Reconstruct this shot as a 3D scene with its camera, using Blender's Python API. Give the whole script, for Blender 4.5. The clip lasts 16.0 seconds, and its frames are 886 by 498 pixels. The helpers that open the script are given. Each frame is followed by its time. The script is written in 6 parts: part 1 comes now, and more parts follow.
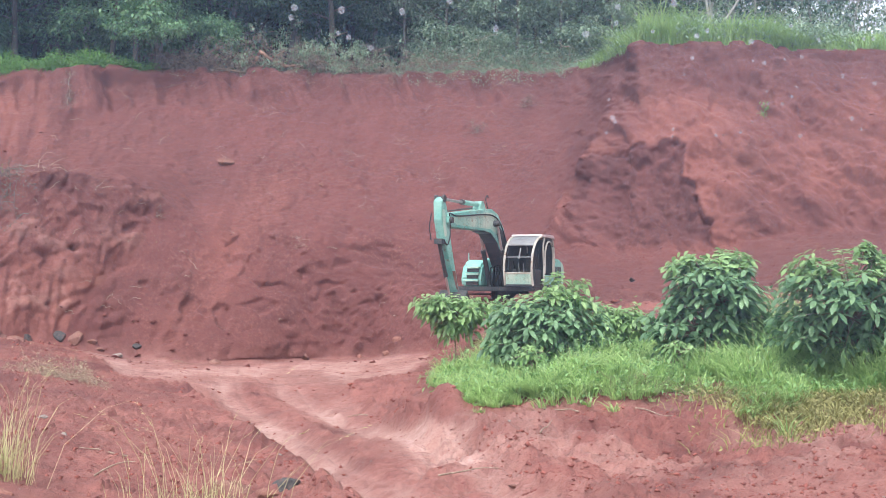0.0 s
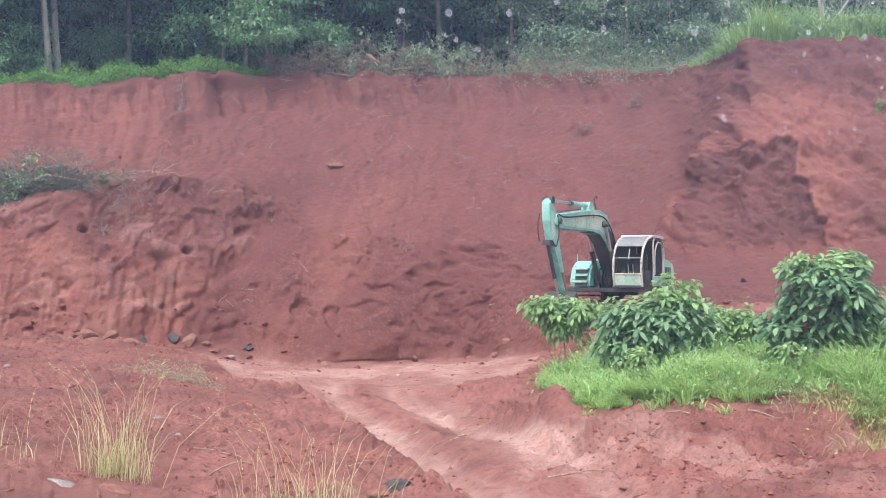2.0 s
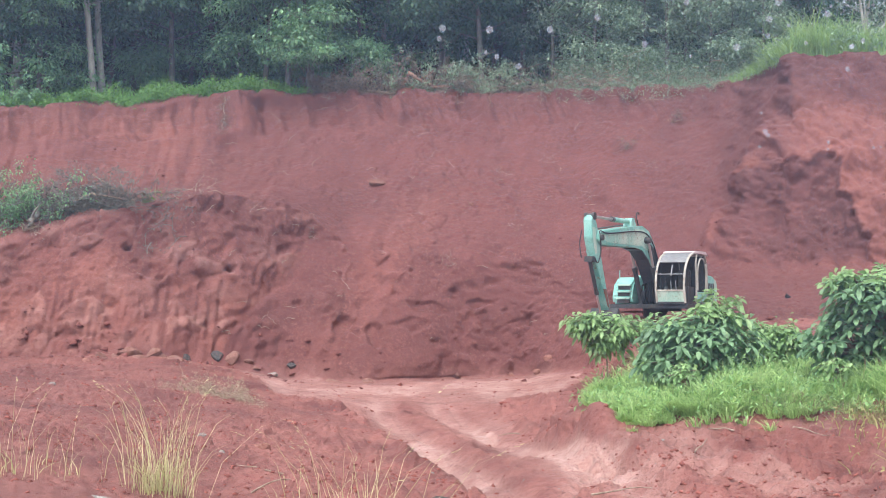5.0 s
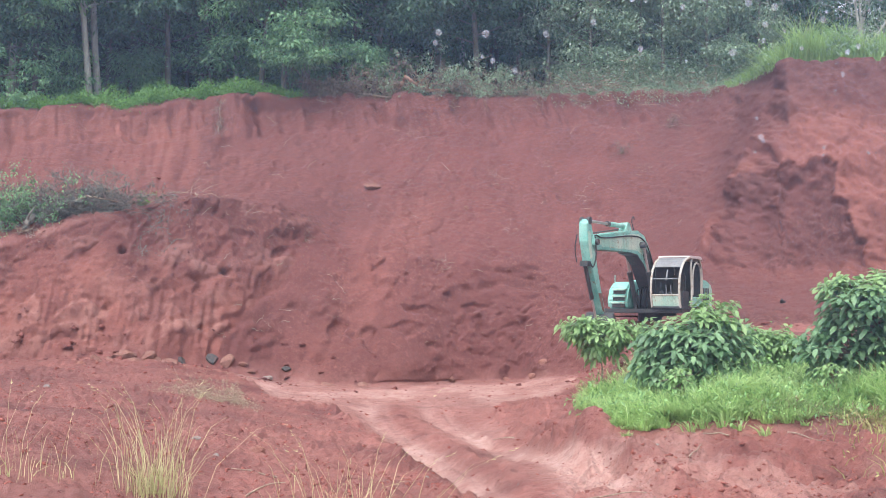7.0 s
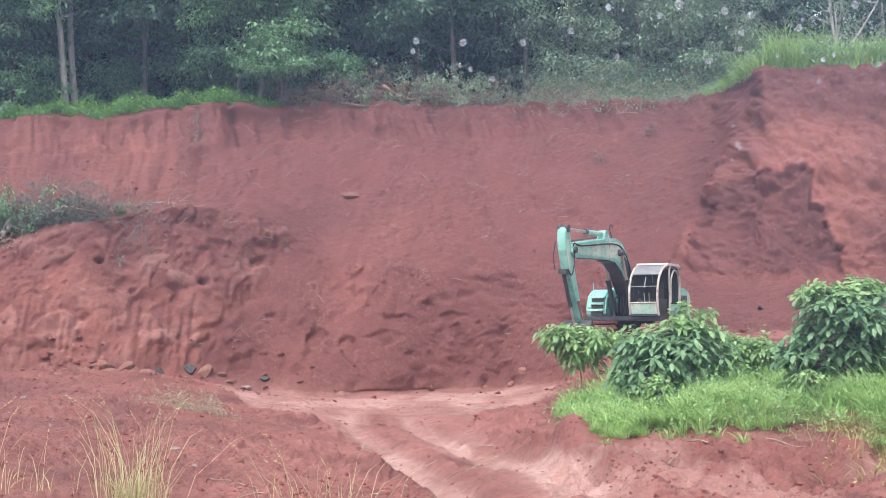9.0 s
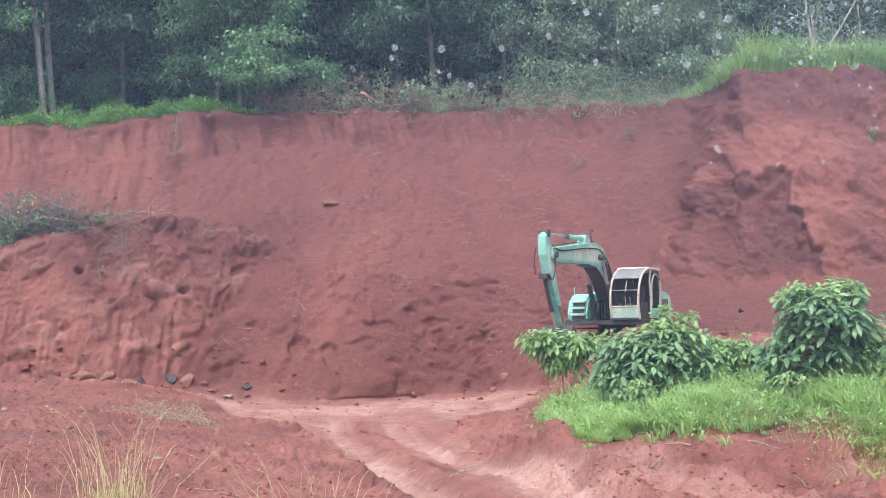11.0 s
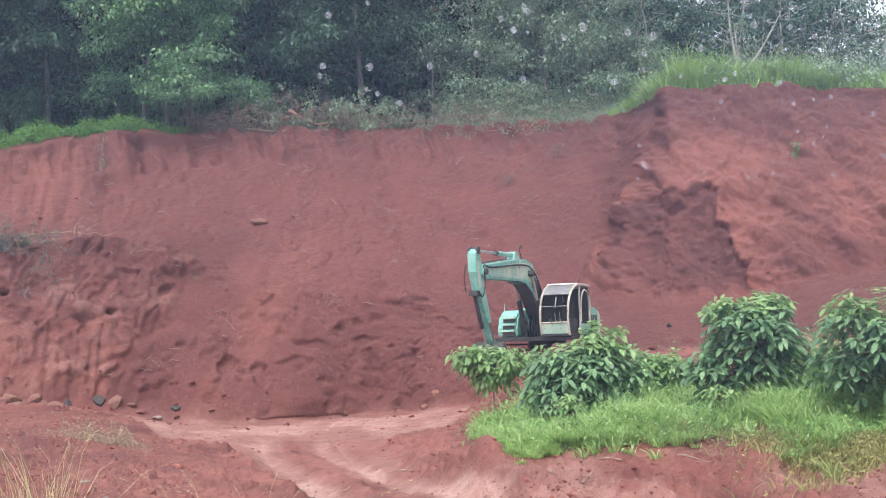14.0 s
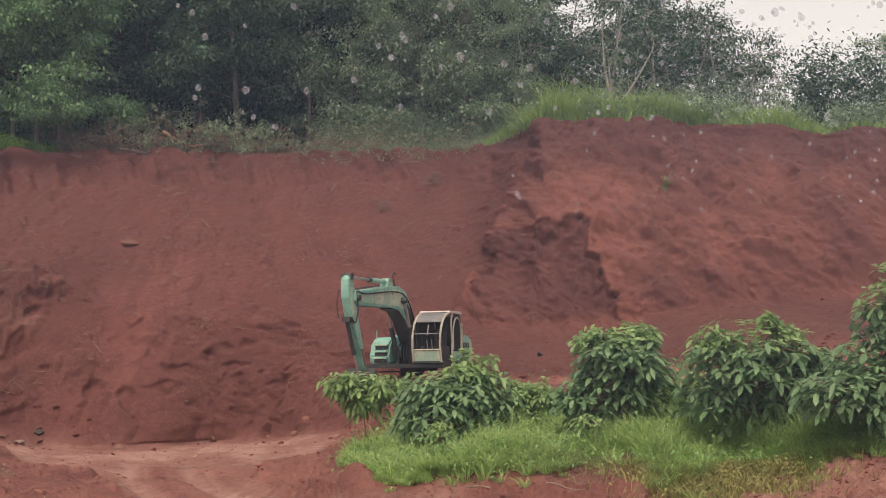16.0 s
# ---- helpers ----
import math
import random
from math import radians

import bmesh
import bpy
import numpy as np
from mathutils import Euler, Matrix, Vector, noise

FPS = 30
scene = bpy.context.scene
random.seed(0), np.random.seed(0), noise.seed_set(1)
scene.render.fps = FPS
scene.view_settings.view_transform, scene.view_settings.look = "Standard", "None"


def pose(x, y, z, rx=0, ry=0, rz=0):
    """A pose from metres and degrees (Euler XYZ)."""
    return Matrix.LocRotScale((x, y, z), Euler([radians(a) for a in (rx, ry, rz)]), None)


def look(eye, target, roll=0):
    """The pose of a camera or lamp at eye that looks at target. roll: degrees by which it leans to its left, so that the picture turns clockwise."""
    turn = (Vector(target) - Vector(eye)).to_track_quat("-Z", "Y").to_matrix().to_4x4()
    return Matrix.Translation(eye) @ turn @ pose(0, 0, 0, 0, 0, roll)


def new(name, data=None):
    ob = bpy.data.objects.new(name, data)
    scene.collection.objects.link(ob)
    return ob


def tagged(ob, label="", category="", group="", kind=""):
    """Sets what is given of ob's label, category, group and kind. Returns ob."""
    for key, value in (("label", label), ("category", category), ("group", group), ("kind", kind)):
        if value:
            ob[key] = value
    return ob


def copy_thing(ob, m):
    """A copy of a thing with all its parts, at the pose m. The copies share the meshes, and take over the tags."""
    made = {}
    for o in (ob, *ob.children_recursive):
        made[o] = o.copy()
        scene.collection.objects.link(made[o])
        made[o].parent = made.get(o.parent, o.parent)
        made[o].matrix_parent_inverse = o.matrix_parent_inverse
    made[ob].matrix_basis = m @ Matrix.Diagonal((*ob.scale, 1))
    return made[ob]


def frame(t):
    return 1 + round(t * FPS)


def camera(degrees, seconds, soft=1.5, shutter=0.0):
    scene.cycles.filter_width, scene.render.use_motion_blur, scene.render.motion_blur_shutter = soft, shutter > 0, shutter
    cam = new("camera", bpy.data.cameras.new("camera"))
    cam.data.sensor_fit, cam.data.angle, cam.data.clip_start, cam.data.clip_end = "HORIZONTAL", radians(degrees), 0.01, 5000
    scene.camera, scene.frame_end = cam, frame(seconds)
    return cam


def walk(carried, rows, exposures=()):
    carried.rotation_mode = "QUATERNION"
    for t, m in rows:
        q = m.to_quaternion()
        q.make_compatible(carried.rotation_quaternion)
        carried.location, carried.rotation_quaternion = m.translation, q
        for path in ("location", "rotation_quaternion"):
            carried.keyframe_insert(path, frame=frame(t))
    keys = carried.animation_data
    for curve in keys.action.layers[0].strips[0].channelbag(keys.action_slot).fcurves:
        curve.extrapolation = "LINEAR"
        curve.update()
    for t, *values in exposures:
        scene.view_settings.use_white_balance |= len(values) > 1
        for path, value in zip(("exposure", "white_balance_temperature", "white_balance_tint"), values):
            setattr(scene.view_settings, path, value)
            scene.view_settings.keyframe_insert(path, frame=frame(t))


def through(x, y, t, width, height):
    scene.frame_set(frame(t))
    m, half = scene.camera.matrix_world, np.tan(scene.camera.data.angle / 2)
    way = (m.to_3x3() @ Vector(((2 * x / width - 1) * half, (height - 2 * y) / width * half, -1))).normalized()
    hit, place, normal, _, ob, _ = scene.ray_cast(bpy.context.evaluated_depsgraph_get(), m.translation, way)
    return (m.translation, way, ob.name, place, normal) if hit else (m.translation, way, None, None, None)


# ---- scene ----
# a red-earth pit seen from its rim: the watcher stands in one spot and turns
cam = camera(34.0, 16.0, soft=0.8)
EYE = 3.0
# seconds, yaw, pitch, roll
TURNS = [
    (0.0, -3.992, 1.599, 0.623), (0.5, -2.422, 1.605, 0.623), (1.0, -0.841, 1.545, 0.522), (1.5, 0.012, 1.586, 0.429),
    (2.0, 0.293, 1.624, 0.390), (2.5, 0.598, 1.664, 0.296), (3.0, 0.950, 1.815, 0.068), (3.5, 1.466, 2.081, -0.052),
    (4.0, 1.736, 2.164, 0.000), (6.5, 2.008, 2.435, 0.404), (7.0, 1.763, 2.437, 0.418), (7.5, 1.488, 2.483, 0.471),
    (8.0, 1.198, 2.554, 0.312), (8.5, 1.017, 2.705, 0.135), (9.0, 0.912, 2.782, 0.116), (9.5, 0.723, 2.888, -0.036),
    (10.0, 0.433, 3.017, -0.301), (12.5, -0.031, 3.029, -0.798), (13.0, -0.060, 3.054, -1.039), (13.5, -0.226, 3.232, -1.155),
    (14.0, -2.638, 3.675, -1.253), (14.5, -5.834, 3.861, -1.256), (15.0, -6.481, 4.209, -1.078), (15.5, -6.927, 4.468, -0.817),
    (16.0, -7.656, 4.650, -0.530),
]
walk(cam, [(t, pose(0, 0, EYE, 90 + pitch, 0, yaw) @ pose(0, 0, 0, 0, 0, roll)) for t, yaw, pitch, roll in TURNS],
     exposures=[(0.0, 1.65, 6200, 10), (13.6, 1.65, 6200, 10), (14.2, 1.38, 6500, 10), (14.7, 1.02, 7300, 13), (15.2, 0.69, 7950, 15), (16.0, 0.69, 7950, 14)])

# ---- light: a bright overcast sky ----
world = bpy.data.worlds.new("overcast")
scene.world = world
world.use_nodes = True
wn, wl = world.node_tree.nodes, world.node_tree.links
sky = wn.new("ShaderNodeTexSky")
sky.sky_type, sky.sun_disc = "NISHITA", False
sky.sun_elevation, sky.sun_rotation = radians(58), radians(200)
sky.air_density, sky.dust_density = 1.0, 3.0
grey = wn.new("ShaderNodeHueSaturation")
grey.inputs["Saturation"].default_value = 0.25
wl.new(sky.outputs[0], grey.inputs["Color"])
wl.new(grey.outputs[0], wn["Background"].inputs["Color"])
wn["Background"].inputs["Strength"].default_value = 0.15
sun = new("sun", bpy.data.lights.new("sun", "SUN"))
sun.data.energy, sun.data.angle, sun.data.color = 1.0, radians(16), (1.0, 0.97, 0.92)
sun.matrix_world = look((0, 0, 60), (0 + 60 * math.sin(radians(200)) * -0.62, 60 * math.cos(radians(200)) * -0.62, 0))

# ---- small tools ----
import itertools


def lattice(ix, iy, iz, seed):
    h = (ix * 374761393 + iy * 668265263 + iz * 2147483647 + seed * 974634777) & 0xFFFFFFFF
    h = ((h ^ (h >> 13)) * 1274126177) & 0xFFFFFFFF
    h = h ^ (h >> 16)
    return (h & 0xFFFF) / 32767.5 - 1.0


def vnoise(x, y, z=0.0, seed=0):
    """Smooth value noise in -1..1 on arrays."""
    x, y, z = np.broadcast_arrays(np.asarray(x, float), np.asarray(y, float), np.asarray(z, float))
    ix, iy, iz = (np.floor(a).astype(np.int64) for a in (x, y, z))
    fx, fy, fz = x - ix, y - iy, z - iz
    fx, fy, fz = (a * a * (3 - 2 * a) for a in (fx, fy, fz))
    out = 0.0
    for dx in (0, 1):
        for dy in (0, 1):
            for dz in (0, 1):
                wgt = (fx if dx else 1 - fx) * (fy if dy else 1 - fy) * (fz if dz else 1 - fz)
                out = out + wgt * lattice(ix + dx, iy + dy, iz + dz, seed)
    return out


def fbm(x, y, z=0.0, octaves=4, seed=0, gain=0.5):
    total, amp, f = 0.0, 1.0, 1.0
    for o in range(octaves):
        total = total + amp * vnoise(np.asarray(x) * f, np.asarray(y) * f, np.asarray(z) * f, seed + o)
        amp, f = amp * gain, f * 2.03
    return total


def cells(x, y, z, seed=0):
    """Broken lumps: distance to the nearest of scattered seeds, the gap to the next one, and a number of each lump's own."""
    x, y, z = np.broadcast_arrays(np.asarray(x, float), np.asarray(y, float), np.asarray(z, float))
    ix, iy, iz = (np.floor(a).astype(np.int64) for a in (x, y, z))
    near, second, own = np.full(x.shape, 9.0), np.full(x.shape, 9.0), np.zeros(x.shape)
    for dx, dy, dz in itertools.product((-1, 0, 1), repeat=3):
        a, b, c = ix + dx, iy + dy, iz + dz
        q = np.sqrt((a + 0.5 + 0.45 * lattice(a, b, c, seed) - x) ** 2 + (b + 0.5 + 0.45 * lattice(a, b, c, seed + 1) - y) ** 2
                    + (c + 0.5 + 0.45 * lattice(a, b, c, seed + 2) - z) ** 2)
        closer = q < near
        second = np.where(closer, near, np.minimum(second, q))
        own = np.where(closer, lattice(a, b, c, seed + 3), own)
        near = np.minimum(near, q)
    return near, second - near, own


def step(a, b, v):
    u = np.clip((np.asarray(v, float) - a) / (b - a), 0, 1)
    return u * u * (3 - 2 * u)


# ---- plan of the ground: lines across the view, each of (bearing, distance, height) ----
FRONT = [(-18.91, 18.0, 0.90), (-12.72, 18.0, 0.60), (-7.32, 18.0, 0.25), (-1.80, 18.0, 0.00), (4.86, 18.0, 0.05), (11.39, 18.0, 0.25), (19.63, 18.0, 0.50)]
TOE = [(-18.94, 24.0, 1.10), (-12.76, 24.0, 0.80), (-7.35, 24.0, 0.30), (-2.93, 24.0, 0.00), (0.41, 24.0, 0.00), (3.74, 24.0, 0.30), (7.05, 24.0, 0.45), (11.38, 24.0, 0.50), (17.64, 24.0, 0.50), (23.69, 24.0, 0.90)]
LIP = [(-18.95, 26.5, 1.20), (-12.76, 26.5, 0.90), (-7.36, 26.5, 0.35), (-2.93, 26.5, 0.00), (0.40, 26.5, 0.12), (2.62, 26.5, 0.45), (4.06, 26.5, 1.03), (6.22, 26.5, 1.20), (9.72, 26.5, 1.46), (14.41, 26.5, 1.45), (17.29, 26.5, 1.24), (20.49, 26.5, 1.30), (23.70, 26.5, 1.82)]
TERRACE = [(-18.97, 33.0, 1.20), (-12.78, 33.0, 1.00), (-7.37, 33.0, 0.40), (-2.94, 33.0, 0.05), (1.51, 33.0, 0.10), (3.06, 33.0, 0.60), (4.05, 33.0, 1.20), (7.03, 33.0, 1.50), (13.50, 33.0, 1.70), (23.71, 33.0, 2.00)]
APRON = [(-18.98, 42.0, 1.20), (-12.79, 42.0, 1.10), (-8.47, 42.0, 0.40), (-2.95, 42.0, 0.00), (2.61, 42.0, 0.20), (4.39, 42.0, 0.60), (5.71, 42.0, 1.40), (7.03, 42.0, 2.10), (11.37, 42.0, 2.40), (23.71, 42.0, 2.90)]
FOOT = [(-22.87, 56.0, 1.07), (-18.54, 56.0, 1.05), (-12.33, 56.3, 0.98), (-9.31, 57.4, 0.44), (-7.83, 58.0, 0.08), (-4.96, 58.0, -0.14), (-1.41, 60.0, -0.07), (1.49, 60.0, 0.09), (3.72, 58.0, 0.48), (5.71, 54.0, 1.62), (7.03, 50.0, 2.27), (9.21, 49.0, 2.44), (13.50, 48.5, 2.57), (18.65, 47.0, 3.06), (23.72, 46.0, 3.58)]
BREAK = [(-22.94, 58.0, 4.75), (-18.61, 58.3, 5.38), (-13.94, 59.0, 7.14), (-11.17, 59.7, 7.63), (-8.56, 60.6, 7.47), (-7.02, 61.0, 6.89), (-5.46, 61.0, 5.61), (-0.77, 61.5, 4.96), (3.69, 61.5, 4.99), (7.02, 59.0, 4.70), (9.21, 57.5, 4.55), (11.15, 56.5, 4.64), (14.41, 56.0, 4.58), (18.66, 56.0, 5.45), (23.73, 55.0, 5.66)]
BENCH = [(-22.97, 62.0, 6.88), (-18.64, 62.5, 7.75), (-13.95, 62.5, 8.03), (-11.17, 62.0, 7.95), (-8.57, 63.0, 8.33), (-5.48, 64.5, 8.52), (-0.80, 65.0, 8.63), (3.67, 65.0, 8.91), (7.00, 64.5, 9.11), (8.76, 63.0, 9.20), (9.74, 60.0, 9.01), (11.15, 58.0, 9.02), (14.40, 58.0, 8.86), (18.66, 58.0, 8.77), (23.74, 57.5, 8.56)]
UPPER = [(-23.01, 66.0, 9.50), (-18.67, 66.0, 10.10), (-13.97, 66.0, 10.32), (-11.20, 66.5, 10.48), (-5.51, 68.0, 11.47), (-0.82, 68.5, 11.62), (3.66, 68.5, 11.77), (8.09, 67.5, 11.75), (9.62, 65.0, 11.53), (10.49, 61.5, 11.41), (11.57, 60.0, 11.65), (14.40, 60.0, 11.57), (23.75, 59.5, 10.89)]
CREST = [(-23.04, 68.0, 11.66), (-18.70, 68.0, 12.06), (-16.66, 68.0, 12.31), (-10.96, 69.0, 13.11), (-9.16, 70.0, 13.57), (-3.29, 70.5, 13.71), (0.29, 70.5, 13.60), (4.77, 70.5, 13.77), (8.09, 70.0, 13.71), (9.84, 68.5, 13.76), (10.92, 64.5, 13.68), (11.57, 62.0, 13.80), (13.49, 61.5, 13.65), (16.49, 61.5, 13.57), (20.52, 61.5, 13.08), (23.75, 61.0, 12.69)]
BEHIND = [(a, d + 11, z + 0.5) for a, d, z in CREST]
WOODS = [(a, d + 60, z + 1.5) for a, d, z in CREST]
FAR = [(a, 420.0, z + 2.0) for a, d, z in CREST]
NEAR = [(a, 7.0, 1.3) for a, d, z in FRONT]
HERE = [(a, -0.05, 1.35) for a, d, z in FRONT]
STRIPS = [(HERE, 4), (NEAR, 14), (FRONT, 70), (TOE, 34), (LIP, 44), (TERRACE, 44), (APRON, 60), (FOOT, 80), (BREAK, 70), (BENCH, 46),
          (UPPER, 34), (CREST, 22), (BEHIND, 16), (WOODS, 6), (FAR, 0)]
ROAD = np.array([(2.9, 13.9, 1.5), (2.0, 17.9, 1.5), (1.3, 21.5, 1.45), (0.85, 24.0, 1.45), (-0.2, 29.0, 1.5), (-1.7, 37.0, 1.9), (-2.3, 41.0, 2.6), (-2.6, 44.5, 4.2), (-2.93, 52.0, 6.0), (-3.4, 60.0, 7.0)])


def line_at(line, bearing):
    a, d, z = np.array(line).T
    # past the view the land evens out
    return np.interp(bearing, a, d), np.interp(bearing, a, z)


def base_height(x, y):
    """Height of the land before its roughness."""
    bearing, dist = math.degrees(math.atan2(x, y)), math.hypot(x, y)
    ds, zs = zip(*(line_at(l, bearing) for l, n in STRIPS))
    return float(np.interp(dist, ds, zs))


def road_mask(x, y):
    """1 on the trodden track, and the offset across it in metres."""
    cx, wd = np.interp(y, ROAD[:, 1], ROAD[:, 0]), np.interp(y, ROAD[:, 1], ROAD[:, 2])
    off = x - cx
    edge = np.abs(off) - wd + 0.35 * fbm(x * 0.5, y * 0.5, 0, 3, 5)
    return 1 - step(-0.25, 0.25, edge), off


def ground_arrays():
    fine = np.arange(-23.0, 27.5, 0.068)
    bearing = np.concatenate([np.linspace(-180, -24, 40), fine, np.linspace(28.5, 180, 40)])
    rows_d, rows_z, kind = [], [], []
    for k, (l, n) in enumerate(STRIPS):
        d0, z0 = line_at(l, bearing)
        if n == 0:
            rows_d.append(d0), rows_z.append(z0), kind.append(float(k))
            continue
        d1, z1 = line_at(STRIPS[k + 1][0], bearing)
        for s in np.linspace(0, 1, n, endpoint=False):
            rows_d.append(d0 + (d1 - d0) * s), rows_z.append(z0 + (z1 - z0) * s), kind.append(k + s)
    D, Z, K = np.array(rows_d), np.array(rows_z), np.array(kind)[:, None] + 0 * np.array(rows_d)
    # round the breaks of slope, and the corners of the plan
    for _ in range(3):
        for G in (D, Z):
            G[1:-1] = 0.25 * G[:-2] + 0.5 * G[1:-1] + 0.25 * G[2:]
    for _ in range(10):
        for G in (D, Z):
            G[:, 1:-1] = 0.25 * G[:, :-2] + 0.5 * G[:, 1:-1] + 0.25 * G[:, 2:]
    A = np.radians(bearing)[None, :] + 0 * D
    X, Y = D * np.sin(A), D * np.cos(A)
    return bearing, D, X, Y, Z, K


bearing, D, X, Y, Z, K = ground_arrays()
P = np.stack([X, Y, Z], -1)
N = np.cross(np.gradient(P, axis=1), np.gradient(P, axis=0))
N /= np.linalg.norm(N, axis=2, keepdims=True) + 1e-9
B = np.degrees(np.arctan2(X, Y))
flat = step(0.5, 1.5, K) * (1 - step(6.8, 7.15, K))       # pit floor
face = step(6.9, 7.15, K) * (1 - step(10.8, 11.05, K))    # cut banks
plateau = step(10.9, 11.2, K)
left_cut = face * (1 - step(-0.3, 0.3, B + 10.6 - 0.83 * (Z - 1.4) + 0.5 * fbm(X * 0.35, Z * 0.5, 0, 3, 3))) * (1 - step(8.0, 8.35, K + 0.2 * fbm(X * 0.4, 1, 0, 3, 4)))
right_cut = face * step(-0.28, 0.28, B - 9.5 - 0.40 * (Z - 9.0) + 0.20 * fbm(Z * 0.5, Y * 0.2, 0, 3, 8) + 0.14 * fbm(Z * 1.7, X * 0.7, 0, 3, 9)) * step(7.75, 8.1, K)
road, off = road_mask(X, Y)
road = road * flat

rough = 0.0
# lumps of three sizes on bent coordinates
bend = fbm(X * 0.6, Z * 0.6, Y * 0.3, 3, 110)
stone_gap, stone_own = cells(X * 0.75 + 0.5 * bend, Z * 0.95 - 0.4 * bend, Y * 0.35, 111)[1:]
lump_gap, lump_own = cells(X * 2.0 + 0.8 * bend, Z * 2.2 + 0.6 * bend, Y * 1.0, 115)[1:]
crumb_gap, crumb_own = cells(X * 4.6, Z * 4.6 + Y * 1.7, Y * 2.6, 119)[1:]
clod_gap, clod_own = cells(X * 3.3 + 0.3 * bend, Y * 2.6, 0 * X, 132)[1:]
bit_gap, bit_own = cells(X * 8.0, Y * 6.0 + 0.5 * bend, 0 * X, 137)[1:]
# trodden floor: soft swells, broken clods beside the track
lip = 1 - 0.75 * step(3.2, 4.2, B) * step(3.3, 3.8, K) * (1 - step(4.4, 5.0, K))
broken = step(-0.35, 0.35, fbm(X * 0.45, Y * 0.4, 0, 3, 120))
rough = rough + flat * lip * (1 - 0.8 * road) * (0.10 * fbm(X * 0.5, Y * 0.5, 0, 2, 11) + 0.05 * np.abs(fbm(X * 1.7, Y * 1.4, 0, 3, 12)) + 0.05 * broken * np.clip(fbm(X * 5, Y * 4, 0, 3, 13) - 0.1, 0, 1) + 0.03 * vnoise(X * 9, Y * 7, 0, 14) + 0.10 * broken * np.clip(clod_own, 0, 1) * step(0.05, 0.22, clod_gap) + 0.06 * (0.3 + 0.7 * broken) * np.clip(bit_own - 0.1, 0, 1) * step(0.06, 0.25, bit_gap))
wander = 0.05 * np.sin(Y * 0.33) + 0.06 * vnoise(Y * 0.35, 0 * Y, 0, 19)
ruts = sum(a * np.exp(-((off + wander * s - c) / w) ** 2) for c, w, a, s in ((-0.98, 0.30, 1.0, 1.0), (0.80, 0.26, 1.0, 1.0), (1.15, 0.12, 0.6, -1.4), (-0.55, 0.10, 0.4, -1.0)))
near_track = 1 - step(41, 50, Y)
rough = rough - road * near_track * (0.07 + 0.15 * ruts * (0.8 + 0.4 * vnoise(X * 0.7, Y * 0.7, 0, 15)))
ridge = np.exp(-((off + 0.1) / 0.42) ** 2) * road * near_track
rough = rough + ridge * (0.06 + 0.13 * np.clip(fbm(X * 2.4, Y * 1.1, 0, 3, 121) + 0.1, 0, 1)) + road * 0.035 * np.clip(fbm(X * 4.5, Y * 2.0, 0, 3, 18), 0, 1)
rough = rough + road * (1 - near_track) * 0.05 * fbm(X * 0.35, Y * 1.1, 0, 3, 16)
berm = np.exp(-((np.abs(off) - np.interp(Y, ROAD[:, 1], ROAD[:, 2]) - 0.15) / 0.28) ** 2) * flat * (1 - step(38, 44, Y))
rough = rough + berm * (0.05 + 0.20 * np.clip(fbm(X * 2.0, Y * 1.6, 0, 4, 17), 0, 1))
# the hump of spoil where the track bends round the terrace
hump = np.exp(-(((X - 1.35) / 0.9) ** 2 + ((Y - 39.5) / 3.2) ** 2)) * flat
rough = rough + hump * (0.32 + 0.22 * fbm(X * 1.6, Y * 0.8, 0, 4, 122, 0.6))
crumble = flat * step(2.2, 3.5, B) * step(2.0, 2.7, K) * (1 - step(3.3, 3.85, K))
rough = rough + crumble * (0.14 * fbm(X * 1.1, Y * 1.5, 0, 4, 64, 0.6) + 0.12 * np.clip(fbm(X * 3.4, Y * 4.0, 0, 3, 65), 0, 1) + 0.05 * lump_own * step(0.03, 0.12, lump_gap))
# slid slope: soft ribs down the fall line, ragged slump steps, crumbs
u = X * 0.97 + (13 - Z) * 0.28
slide = face * (1 - left_cut) * (1 - right_cut)
rough = rough + slide * (0.34 * fbm(u * 0.16, Z * 0.10, 0, 3, 21) + 0.09 * fbm(u * 0.9, Z * 0.16, 0, 3, 22) + 0.06 * fbm(X * 1.3, Z * 1.3, Y, 4, 23, 0.6))
slump = np.clip(fbm(X * 0.36 + Z * 0.12, Z * 0.95, 1.3, 4, 24, 0.6) - 0.3, 0, 1) * (1 - step(4.0, 7.0, B))
rough = rough - slide * 0.25 * slump * step(-0.5, 0.3, vnoise(X * 0.12, Z * 0.25, 0, 26))
# scooped bites low on the slope and below the left rim
for bb, bz, bw, bh, deep in ((-5.9, 2.4, 0.45, 0.35, 0.40), (-4.7, 1.7, 0.35, 0.45, 0.34), (-7.7, 3.2, 0.35, 0.18, 0.3), (-2.7, 2.9, 0.9, 0.25, 0.24), (-0.6, 3.0, 0.8, 0.22, 0.2), (-3.5, 2.1, 0.8, 0.3, 0.2), (1.1, 2.2, 0.6, 0.3, 0.2), (2.4, 3.8, 0.5, 0.2, 0.2)):
    ball = ((B - bb) * 1.05 / bw + 0.5 * bend) ** 2 + ((Z - bz) / bh + 0.7 * fbm(X * 1.5, Z * 1.5, 0, 3, 133)) ** 2
    rough = rough - slide * 0.6 * deep * (1 - step(0.35, 1.0, ball + 0.3 * lump_own))
rough = rough - face * 0.45 * np.exp(-(((B + 10.45 + 0.2 * bend) / 0.42) ** 2 + ((Z - 10.5) / 0.32) ** 2))
